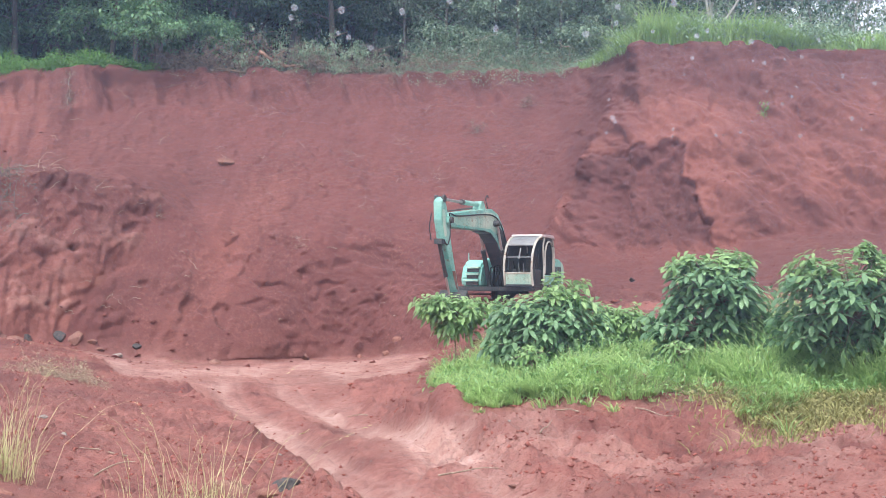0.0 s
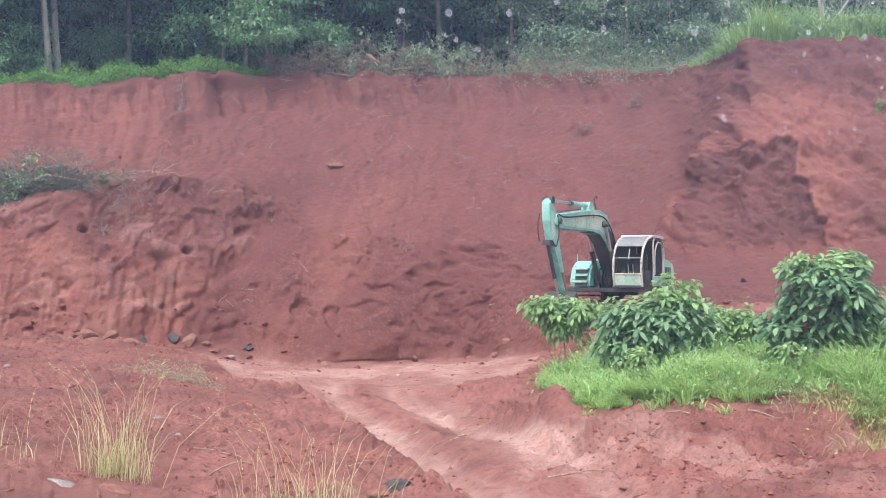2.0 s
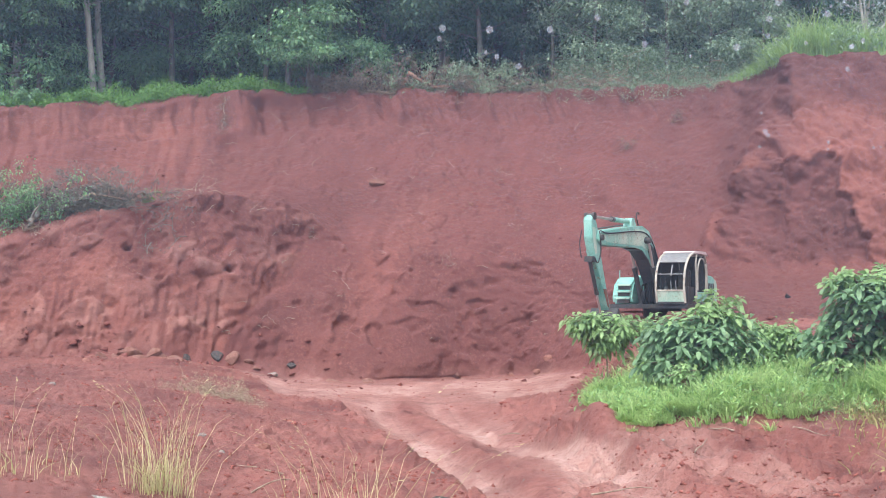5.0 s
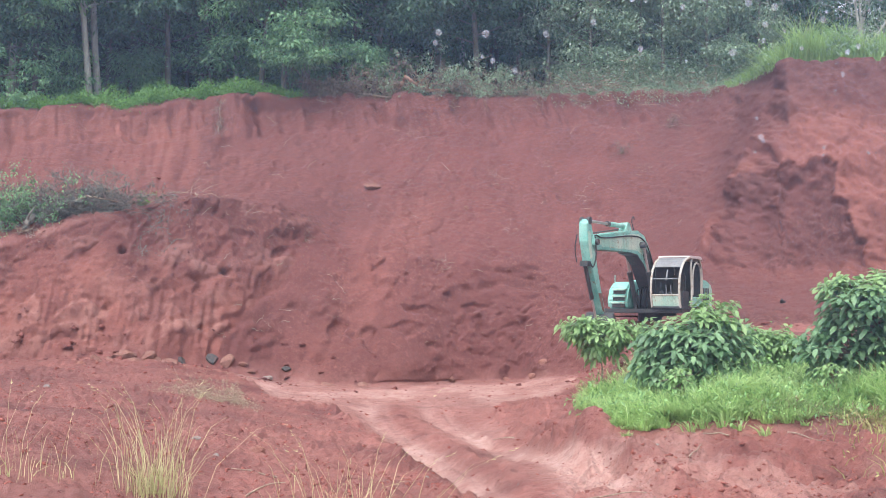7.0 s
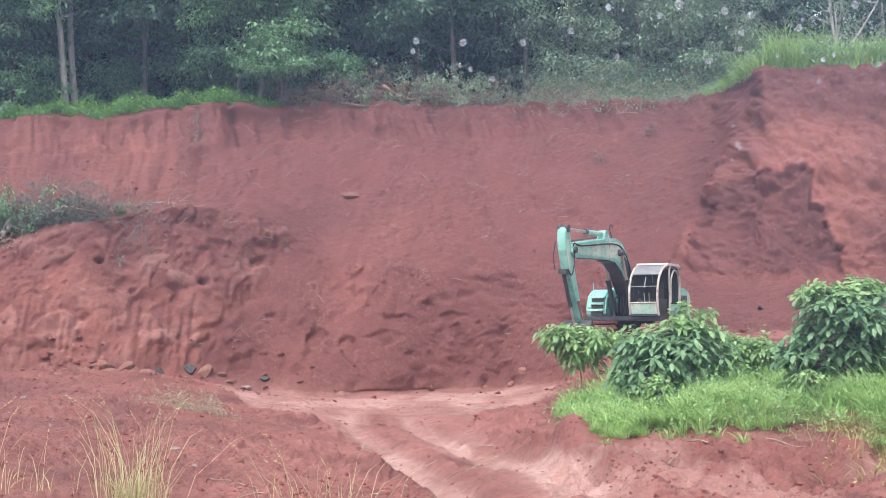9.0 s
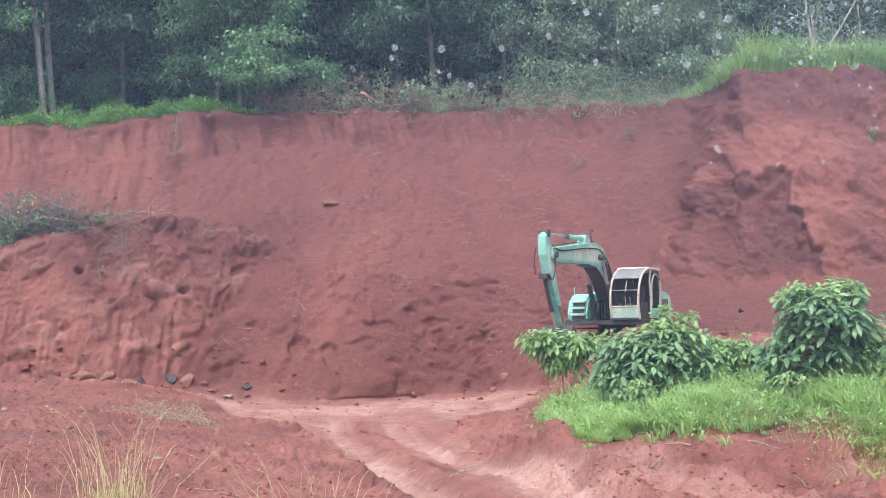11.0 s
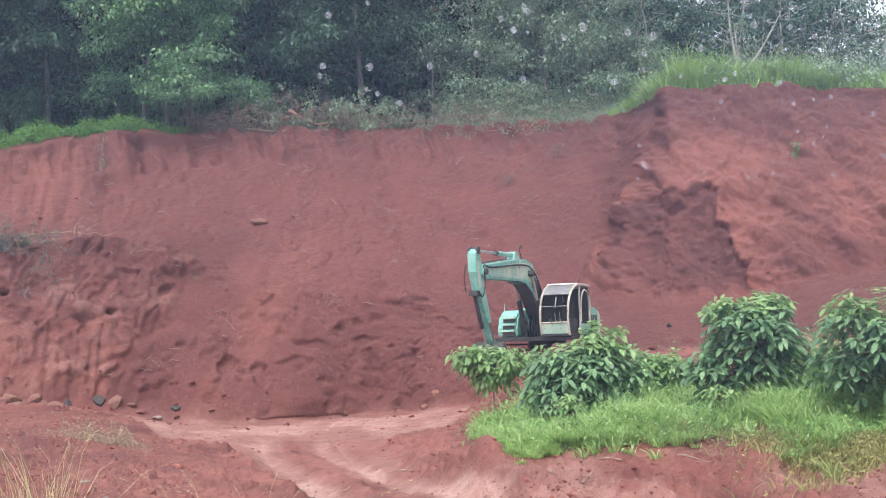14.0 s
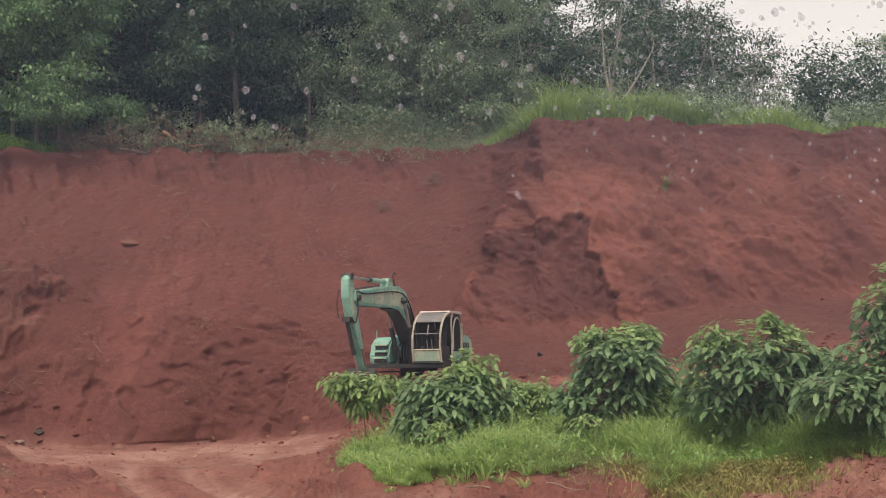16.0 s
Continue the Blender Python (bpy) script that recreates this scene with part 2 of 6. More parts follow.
rubble = slide * step(0.05, 0.55, fbm(X * 0.3, Z * 0.45, 0, 3, 126) + 0.35 * (1 - step(0.6, 3.5, Z)))
rough = rough + rubble * (0.10 * np.clip(lump_own, 0, 1) * step(0.04, 0.16, lump_gap) + 0.05 * np.clip(crumb_own, 0, 1) * step(0.05, 0.2, crumb_gap))
rough = rough + slide * 0.05 * np.clip(crumb_own - 0.55, 0, 1) * 2.2 * step(0.08, 0.3, crumb_gap)
pits = slide * np.clip(fbm(X * 1.1 + Z * 0.5, Z * 1.5 - X * 0.4, 3, 3, 127) - 0.52, 0, 1)
rough = rough - 0.2 * pits * (1 - step(5.0, 7.5, B))
# dug face of the lower bench: broken blocks, pockets, tooth marks along its foot
tooth = left_cut * (1 - step(3.0, 4.6, Z + 0.6 * fbm(X * 0.4, 2, 0, 2, 128)))
edge_in = np.exp(-np.clip(-10.6 + 0.83 * (Z - 1.4) - B, 0, 20) / 1.6)
rough = rough + left_cut * (0.24 * fbm(X * 0.4, Z * 0.45, Y * 0.4, 3, 31, 0.5) + 0.07 * stone_own * step(0.02, 0.10, stone_gap) + 0.085 * lump_own * step(0.02, 0.12, lump_gap) * (1 - 0.6 * tooth) + 0.055 * crumb_own * step(0.02, 0.2, crumb_gap) - 0.28 * edge_in)
pocket = left_cut * np.clip(fbm(X * 0.7, Z * 1.0, 4, 4, 33, 0.6) - 0.28, 0, 1)
rough = rough - 0.22 * pocket * (0.6 + 0.8 * np.clip(0.5 - lump_own, 0, 1)) + tooth * (0.06 * np.abs(fbm(X * 4.5, Z * 0.4, 0, 2, 32)) + 0.05 * vnoise(X * 7, Z * 0.6, 0, 34))
# tall dug face: hanging lumps and scraped flanks
rough = rough + right_cut * (0.42 * fbm(X * 0.35 + Z * 0.12, Z * 0.22, 0, 3, 41) + 0.20 * fbm(X * 1.0 + Z * 0.5, Z * 0.8 - X * 0.3, 0, 4, 42, 0.65) + 0.07 * stone_own * step(0.02, 0.2, stone_gap) + 0.05 * lump_own * step(0.02, 0.2, lump_gap) * step(-0.1, 0.4, bend) + 0.025 * crumb_own)
rough = rough - right_cut * 0.2 * np.clip(fbm(X * 0.9 - Z * 0.3, Z * 1.0, 5, 4, 129, 0.6) - 0.42, 0, 1)
# the hollow that broke out of it
ragged = 0.30 * fbm(B * 1.3, 0.4 * Z, 0, 4, 51)
roof_z = np.interp(B, [8.6, 9.1, 9.5, 10.5, 11.0, 11.6, 12.2, 12.6, 13.2, 13.5, 13.7], [7.8, 8.35, 8.6, 8.45, 8.65, 8.95, 8.75, 8.9, 8.85, 8.4, 7.8]) + 0.6 * ragged + 0.12 * lump_own
right_z = np.interp(Z, [4.3, 5.4, 6.4, 7.0, 8.1, 9.0], [14.9, 14.35, 13.85, 13.55, 13.6, 13.35]) + 0.25 * fbm(Z * 1.6, 0.3 * B, 0, 3, 53) + 0.07 * lump_own
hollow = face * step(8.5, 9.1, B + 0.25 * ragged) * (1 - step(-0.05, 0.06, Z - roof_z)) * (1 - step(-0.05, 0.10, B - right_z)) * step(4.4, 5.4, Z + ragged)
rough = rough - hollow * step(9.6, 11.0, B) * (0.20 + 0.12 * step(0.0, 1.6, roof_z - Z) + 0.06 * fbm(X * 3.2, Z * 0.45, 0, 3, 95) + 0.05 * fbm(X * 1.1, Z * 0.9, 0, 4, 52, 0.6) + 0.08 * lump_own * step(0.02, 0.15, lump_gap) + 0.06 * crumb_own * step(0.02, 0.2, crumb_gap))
# small holes in the lower bench, and the bitten edge under the plateau
for hb, hh, hr in ((-10.2, 4.55, 0.22), (-14.3, 5.35, 0.15)):
    rough = rough - 0.7 * np.exp(-(((B - hb) * 0.96 + 0.15 * lump_own) ** 2 + ((Z - hh) * 1.7 + 0.12 * bend) ** 2) / hr ** 2) * left_cut
left_wall = face * step(9.05, 9.3, K) * (1 - step(-11.0, -8.5, B + 0.5 * bend))
rough = rough + left_wall * (0.11 * fbm(X * 1.9 + Z * 0.35, Z * 0.12, 0, 3, 134) + 0.03 * np.abs(vnoise(X * 4.4 + Z * 0.8, Z * 0.2, 0, 135)))
upper_ribs = face * step(10.0, 10.3, K) * (1 - right_cut) * (1 - 0.75 * step(6.0, 8.5, B))
rough = rough + upper_ribs * (0.05 * lump_own * step(0.02, 0.2, lump_gap) + 0.26 * fbm(X * 1.6 + Z * 0.5, Z * 0.25, 0, 3, 61) - 0.42 * np.clip(fbm(X * 0.5, Z * 0.6, 2, 2, 62) - 0.2, 0, 1))
rough = rough + plateau * (0.22 * fbm(X * 0.4, Y * 0.4, 0, 3, 71))
inview = (B > -23.5) & (B < 27.8)
P = P + N * (rough * inview)[..., None]
# the broken rim of the banks
rim = np.exp(-((K - 10.95) / 0.22) ** 2) * inview
P[..., 2] -= rim * (0.32 * np.clip(fbm(X * 0.55, 1, 0, 3, 101) + 0.05, 0, 1) + 0.22 * np.clip(fbm(X * 2.2, 2, 0, 3, 102), 0, 1))

# soil tones: pale crust, orange subsoil, damp soil with shade painted in
fresh = flat * (0.7 + 0.3 * step(-14.0, -6.5, B)) * np.clip(0.75 + 0.6 * fbm(X * 0.7, Y * 0.7, 0, 3, 86), 0, 1)
pale = 0.12 * fresh + 0.34 * crumble * step(-0.2, 0.4, fbm(X * 0.9, Y * 1.2, 0, 3, 131)) + 0.22 * left_cut * np.clip(0.7 * stone_own + 0.5 * lump_own + 0.4 * bend, 0, 1) + road * (0.35 + 0.45 * step(-0.3, 0.5, fbm(X * 0.9, Y * 0.35, 0, 3, 81))) * (0.36 + 1.3 * np.clip(ruts, 0, 1) * near_track + 0.7 * (1 - near_track)) * (1 - 0.8 * ridge)
orange = np.clip(0.30 * left_cut * np.clip(stone_own + 0.25 * bend, 0, 1) + 0.35 * tooth + left_cut * (0.32 + 0.6 * fbm(X * 0.45, Z * 0.5, 0, 3, 82)) * (1 - step(4.6, 6.8, Z)) * (1.15 + 0.5 * fbm(X * 1.6, Z * 1.4, 0, 3, 92)) + right_cut * (1 - hollow) * (0.62 + 0.6 * fbm(X * 0.35, Z * 0.4, 0, 3, 83) + 0.4 * fbm(X * 1.5 + Z * 0.45, Z * 0.22, 0, 3, 90)) * (1 - step(10.6, 12.2, Z + 0.7 * fbm(X * 0.4, 3, 0, 2, 85)))
                 + 0.24 * left_wall * np.clip(fbm(X * 1.7 + Z * 0.35, Z * 0.10, 0, 3, 136) + 0.25 * (10.2 - Z), 0, 1) + 0.55 * slide * np.exp(-((B + 5.3 - (Z - 2.9) * 0.59) / 1.7) ** 2) * (1 - step(7.0, 9.0, Z)) * (0.7 + 0.5 * bend) + upper_ribs * step(-20, -18, B) * (1 - step(-14.5, -11, B)) * 0.5 + 0.5 * slide * np.clip(fbm(u * 0.22, Z * 0.12, 7, 2, 84), 0, 1), 0, 1)
# damp soil; shade painted in too: pits, lump gaps, the slide's right flank
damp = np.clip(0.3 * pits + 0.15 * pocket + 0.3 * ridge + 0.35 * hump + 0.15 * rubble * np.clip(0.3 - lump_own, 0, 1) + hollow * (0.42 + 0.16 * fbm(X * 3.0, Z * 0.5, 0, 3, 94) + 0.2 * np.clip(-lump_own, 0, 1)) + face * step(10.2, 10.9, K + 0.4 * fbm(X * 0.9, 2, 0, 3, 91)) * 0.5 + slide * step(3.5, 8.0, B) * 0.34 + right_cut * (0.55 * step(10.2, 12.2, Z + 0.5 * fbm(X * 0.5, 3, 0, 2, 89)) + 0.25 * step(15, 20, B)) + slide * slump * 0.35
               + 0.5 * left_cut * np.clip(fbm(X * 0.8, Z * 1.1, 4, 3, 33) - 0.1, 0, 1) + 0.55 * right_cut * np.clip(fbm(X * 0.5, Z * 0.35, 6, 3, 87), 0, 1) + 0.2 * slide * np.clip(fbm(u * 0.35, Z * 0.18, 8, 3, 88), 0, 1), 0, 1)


def grid_object(name, P, layers, material):
    r, c = P.shape[:2]
    idx = np.arange(r * c).reshape(r, c)
    quads = np.stack([idx[:-1, :-1], idx[:-1, 1:], idx[1:, 1:], idx[1:, :-1]], -1).reshape(-1, 4)
    me = bpy.data.meshes.new(name)
    me.vertices.add(r * c)
    me.vertices.foreach_set("co", P.reshape(-1).astype(np.float32))
    me.loops.add(quads.size)
    me.loops.foreach_set("vertex_index", quads.reshape(-1).astype(np.int32))
    me.polygons.add(len(quads))
    me.polygons.foreach_set("loop_start", np.arange(0, quads.size, 4, dtype=np.int32))
    me.polygons.foreach_set("use_smooth", np.ones(len(quads), dtype=bool))
    for key, val in layers.items():
        at = me.attributes.new(key, "FLOAT", "POINT")
        at.data.foreach_set("value", val.reshape(-1).astype(np.float32))
    me.update(), me.validate()
    me.materials.append(material)
    return new(name, me)


# ---- materials ----
class Mat:
    """A node material under construction."""

    def __init__(self, name, rough=0.8, metal=0.0, spec=0.3):
        self.m = bpy.data.materials.new(name)
        self.m.use_nodes = True
        self.n, self.l = self.m.node_tree.nodes, self.m.node_tree.links
        self.b = self.n["Principled BSDF"]
        self.b.inputs["Roughness"].default_value = rough
        self.b.inputs["Metallic"].default_value = metal
        self.b.inputs["Specular IOR Level"].default_value = spec
        self.tc = self.n.new("ShaderNodeTexCoord")

    def noise(self, scale, detail=4, rough=0.6, where="Object", stretch=None):
        t = self.n.new("ShaderNodeTexNoise")
        t.inputs["Scale"].default_value, t.inputs["Detail"].default_value, t.inputs["Roughness"].default_value = scale, detail, rough
        src = self.tc.outputs[where]
        if stretch:
            mp = self.n.new("ShaderNodeMapping")
            mp.inputs["Scale"].default_value = stretch
            self.l.new(src, mp.inputs["Vector"])
            src = mp.outputs[0]
        self.l.new(src, t.inputs["Vector"])
        return t.outputs["Fac"]

    def ramp(self, fac, lo, hi):
        r = self.n.new("ShaderNodeMapRange")
        r.inputs["From Min"].default_value, r.inputs["From Max"].default_value = lo, hi
        self.l.new(fac, r.inputs["Value"])
        return r.outputs[0]

    def attr(self, name):
        a = self.n.new("ShaderNodeAttribute")
        a.attribute_name = name
        return a.outputs["Fac"]

    def random(self):
        return self.n.new("ShaderNodeObjectInfo").outputs["Random"]

    def island(self):
        return self.n.new("ShaderNodeNewGeometry").outputs["Random Per Island"]

    def mul(self, a, b):
        m = self.n.new("ShaderNodeMath")
        m.operation = "MULTIPLY"
        for sock, v in zip(m.inputs, (a, b)):
            if isinstance(v, (int, float)):
                sock.default_value = v
            else:
                self.l.new(v, sock)
        return m.outputs[0]

    def mix(self, fac, a, b):
        m = self.n.new("ShaderNodeMix")
        m.data_type = "RGBA"
        for sock, v in ((m.inputs[0], fac), (m.inputs[6], a), (m.inputs[7], b)):
            if isinstance(v, (int, float)):
                sock.default_value = v
            elif isinstance(v, tuple):
                sock.default_value = (*v, 1)
            else:
                self.l.new(v, sock)
        return m.outputs[2]

    def colour(self, c):
        if isinstance(c, tuple):
            self.b.inputs["Base Color"].default_value = (*c, 1)
        else:
            self.l.new(c, self.b.inputs["Base Color"])
        return self

    def bump(self, h, strength=0.3, dist=0.02):
        bm = self.n.new("ShaderNodeBump")
        bm.inputs["Strength"].default_value, bm.inputs["Distance"].default_value = strength, dist
        self.l.new(h, bm.inputs["Height"])
        self.l.new(bm.outputs[0], self.b.inputs["Normal"])
        return self

    def rough(self, sock, lo, hi):
        r = self.n.new("ShaderNodeMapRange")
        r.inputs["To Min"].default_value, r.inputs["To Max"].default_value = lo, hi
        self.l.new(sock, r.inputs["Value"])
        self.l.new(r.outputs[0], self.b.inputs["Roughness"])
        return self


def soil_material():
    m = Mat("red_earth", 0.62, spec=0.35)
    big, mid, fine, grit = m.noise(0.35, 5), m.noise(2.2, 7, 0.7), m.noise(9, 6, 0.75), m.noise(26, 4, 0.75)
    worn = m.ramp(m.noise(0.55, 4, 0.6), 0.36, 0.62)
    c = m.mix(m.ramp(big, 0.3, 0.7), (0.1032, 0.0310, 0.0275), (0.1393, 0.0421, 0.0361))
    c = m.mix(m.mul(m.ramp(mid, 0.45, 0.72), 0.4), c, (0.095, 0.027, 0.024))
    c = m.mix(m.mul(m.attr("orange"), 0.75), c, m.mix(m.ramp(mid, 0.3, 0.7), (0.175, 0.055, 0.042), (0.265, 0.094, 0.069)))
    # dark tone of damp soil and of the painted shade
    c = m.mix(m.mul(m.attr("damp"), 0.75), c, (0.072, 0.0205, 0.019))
    c = m.mix(m.mul(m.attr("fresh"), 0.75), c, m.mix(m.ramp(mid, 0.3, 0.7), (0.19, 0.056, 0.045), (0.34, 0.115, 0.088)))
    c = m.mix(m.attr("pale"), c, m.mix(m.ramp(mid, 0.3, 0.7), (0.29, 0.125, 0.10), (0.50, 0.33, 0.285)))
    c = m.mix(m.mul(m.mul(m.ramp(fine, 0.54, 0.66), 0.8), worn), c, (0.27, 0.115, 0.09))
    c = m.mix(m.mul(m.ramp(fine, 0.44, 0.34), 0.6), c, (0.075, 0.023, 0.021))
    c = m.mix(m.mul(m.mul(m.ramp(grit, 0.58, 0.68), 0.5), worn), c, (0.055, 0.018, 0.017))
    c = m.mix(m.mul(m.mul(m.ramp(grit, 0.38, 0.30), 0.75), worn), c, (0.34, 0.17, 0.14))
    crumb = m.noise(4.2, 9, 0.82)
    c = m.mix(m.mul(m.ramp(crumb, 0.56, 0.61), 0.30), c, (0.085, 0.025, 0.023))
    c = m.mix(m.mul(m.ramp(crumb, 0.44, 0.38), 0.26), c, (0.27, 0.105, 0.085))
    c = m.mix(m.attr("sod"), c, m.mix(mid, (0.07, 0.09, 0.03), (0.10, 0.06, 0.03)))
    m.colour(c)
    h = m.mix(0.4, m.noise(7, 7, 0.75), m.noise(24, 4, 0.7))
    m.bump(h, 0.9, 0.14)
    return m.m


SOIL = soil_material()
sod = plateau * step(11.0, 11.15, K)
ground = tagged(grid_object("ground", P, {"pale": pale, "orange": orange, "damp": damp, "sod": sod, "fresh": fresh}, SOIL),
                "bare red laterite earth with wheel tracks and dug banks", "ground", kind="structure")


# ---- where things stand ----
RADIAL = np.maximum.accumulate(np.hypot(P[..., 0], P[..., 1]), axis=0)


def ground_z(x, y):
    j = int(np.abs(bearing - math.degrees(math.atan2(x, y))).argmin())
    return float(np.interp(math.hypot(x, y), RADIAL[:, j], P[:, j, 2]))


def at(b, d):
    """The point of the ground at a bearing and distance."""
    x, y = d * math.sin(radians(b)), d * math.cos(radians(b))
    return Vector((x, y, ground_z(x, y)))


def spot(b, rise):
    """The point of a bank at a bearing, where it stands rise metres above the eye for each metre of distance; with its normal."""
    j = int(np.abs(bearing - b).argmin())
    slope = (P[:, j, 2] - EYE) / np.maximum(RADIAL[:, j], 0.01)
    ok = (RADIAL[:, j] > 15) & (K[:, j] < 11.0)
    i = int(np.argmax(ok & (slope >= min(rise, slope[ok].max() - 0.0005))))
    return Vector(P[i, j]), Vector(N[i, j])


def mesh_from(name, verts, faces, material):
    """A mesh from vertices and lists of equal-sided faces."""
    me = bpy.data.meshes.new(name)
    verts = np.asarray(verts, np.float32)
    me.vertices.add(len(verts))
    me.vertices.foreach_set("co", verts.reshape(-1))
    faces = [np.asarray(f, np.int32) for f in faces if len(f)]
    loops = np.concatenate([f.reshape(-1) for f in faces])
    sizes = np.concatenate([np.full(len(f), f.shape[1], np.int32) for f in faces])
    me.loops.add(len(loops))
    me.loops.foreach_set("vertex_index", loops)
    me.polygons.add(len(sizes))
    me.polygons.foreach_set("loop_start", np.concatenate([[0], np.cumsum(sizes)[:-1]]).astype(np.int32))
    me.polygons.foreach_set("use_smooth", np.ones(len(sizes), dtype=bool))
    me.update(), me.validate()
    me.materials.append(material)
    return me


def unit(v):
    return v / (np.linalg.norm(v, axis=-1, keepdims=True) + 1e-9)


def leaves(name, p, d, up, length, width, material, droop=0.25, broad=False):
    """Many leaves: at p, growing along d, faces turned to up. Narrow ones have four corners, broad ones a midrib."""
    d, n = unit(d), len(p)
    s = unit(np.cross(d, up))
    t = unit(np.cross(s, d))
    length, width = np.broadcast_to(length, n)[:, None], np.broadcast_to(width, n)[:, None]
    fall = np.array([0, 0, -1.0])

    def point(along, side, lift):
        return p + d * length * along + s * width * side + t * width * lift + fall * droop * length * along ** 2

    k = np.arange(n)[:, None]
    if not broad:
        v = np.stack([point(0, 0, 0), point(0.5, 0.5, 0.12), point(1, 0, 0), point(0.5, -0.5, 0.12)], 1).reshape(-1, 3)
        return mesh_from(name, v, [k * 4 + np.array([0, 1, 2, 3])], material)
    v = np.stack([point(0, 0, 0), point(0.36, 0.40, 0.14), point(0.36, 0, 0), point(0.36, -0.40, 0.14),
                  point(0.72, 0.44, 0.12), point(0.72, 0, 0), point(0.72, -0.44, 0.12), point(1, 0, 0)], 1).reshape(-1, 3)
    return mesh_from(name, v, [k * 8 + np.array([[0, 1, 2]]), k * 8 + np.array([[0, 2, 3]]), k * 8 + np.array([[4, 7, 5]]), k * 8 + np.array([[5, 7, 6]]),
                               k * 8 + np.array([[1, 4, 5, 2]]), k * 8 + np.array([[2, 5, 6, 3]])], material)


def blades(name, p, lean, height, width, material, bend=0.6, rng=None):
    """Grass: each blade a tapering strip of three lengths that bends over along lean."""
    n = len(p)
    rng = rng or np.random.default_rng(3)
    ang = rng.uniform(0, 2 * np.pi, n)
    s = np.stack([np.cos(ang), np.sin(ang), 0 * ang], 1) * (width / 2)
    height = np.broadcast_to(height, n)[:, None]
    rows = []
    for u_, w_ in ((0, 1), (0.38, 0.9), (0.72, 0.6)):
        c = p + np.array([0, 0, 1.0]) * height * (u_ - 0.22 * bend * u_ ** 2.2) + lean * height * bend * u_ ** 1.9
        rows += [c - s * w_, c + s * w_]
    rows.append(p + np.array([0, 0, 1.0]) * height * (1 - 0.36 * bend) + lean * height * bend)
    v = np.stack(rows, 1).reshape(-1, 3)
    k = np.arange(n)[:, None]
    return mesh_from(name, v, [k * 7 + np.array([[0, 1, 3, 2]]), k * 7 + np.array([[2, 3, 5, 4]]), k * 7 + np.array([[4, 5, 6]])], material)


def tube_arrays(path, radii, sides=6):
    path = np.asarray(path, float)
    radii = np.broadcast_to(radii, len(path))
    tang = unit(np.gradient(path, axis=0))
    ref = np.where(np.abs(tang[:, 2:3]) > 0.9, np.array([[1.0, 0, 0]]), np.array([[0, 0, 1.0]]))
    a = unit(np.cross(tang, ref))
    b = np.cross(tang, a)
    ang = np.linspace(0, 2 * np.pi, sides, endpoint=False)
    v = path[:, None] + radii[:, None, None] * (a[:, None] * np.cos(ang)[None, :, None] + b[:, None] * np.sin(ang)[None, :, None])
    i = np.arange(len(path) - 1)[:, None] * sides
    j = np.arange(sides)[None, :]
    q = np.stack([i + j, i + (j + 1) % sides, i + sides + (j + 1) % sides, i + sides + j], -1).reshape(-1, 4)
    return v.reshape(-1, 3), q


def tubes(name, runs, material, sides=6):
    """Several limbs, (path, radii) each, in one mesh."""
    vs, qs, base = [], [], 0
    for path, radii in runs:
        v, q = tube_arrays(path, radii, sides)
        vs.append(v), qs.append(q + base)
        base += len(v)
    return mesh_from(name, np.concatenate(vs), [np.concatenate(qs)], material)


def limb(start, direction, length, rng, wobble=0.12, sag=0.0, n=6):
    pts, pos, way = [], np.array(start, float), unit(np.array(direction, float))
    for k in range(n):
        pts.append(pos.copy())
        way = unit(way + rng.normal(0, wobble, 3) + np.array([0, 0, -sag]))
        pos = pos + way * length / (n - 1)
    return np.array(pts)


def hang(me, parent, name=None, label=""):
    """Links a mesh as a part of a thing."""
    ob = new(name or me.name, me)
    ob.parent = parent
    return tagged(ob, label)


def part(name, bm, material, parent, label="", bevel=0.0):
    """Links a bmesh as one mesh object under a thing or under a part."""
    if bevel:
        bmesh.ops.bevel(bm, geom=list(bm.edges), offset=bevel, segments=2, affect="EDGES", clamp_overlap=True)
    bmesh.ops.recalc_face_normals(bm, faces=bm.faces)
    me = bpy.data.meshes.new(name)
    bm.to_mesh(me)
    bm.free()
    me.materials.append(material)
    return hang(me, parent, name, label)


# ---- plant and stone materials ----
def leaf_material(name, dark, light, gloss=0.45, through=0.3, tip=None, spec=0.35):
    m = Mat(name, gloss, spec=spec)
    c = m.mix(m.island(), dark, light)
    c = m.mix(m.mul(m.ramp(m.noise(1.3, 3), 0.4, 0.7), 0.5), c, dark)
    if tip:
        c = m.mix(m.ramp(m.noise(0.7, 3), 0.62, 0.78), c, tip)
    m.colour(c)
    tr = m.n.new("ShaderNodeBsdfTranslucent")
    m.l.new(c, tr.inputs["Color"])
    mx = m.n.new("ShaderNodeMixShader")
    mx.inputs[0].default_value = through
    m.l.new(m.b.outputs[0], mx.inputs[1]), m.l.new(tr.outputs[0], mx.inputs[2])
    m.l.new(mx.outputs[0], m.n["Material Output"].inputs["Surface"])
    return m.m


def bark_material(name, a, b, scale=6):
    m = Mat(name, 0.9, spec=0.15)
    f = m.noise(scale, 5, 0.65, stretch=(1, 1, 0.25))
    m.colour(m.mix(m.ramp(f, 0.35, 0.68), a, b)).bump(f, 0.5, 0.03)
    return m.m


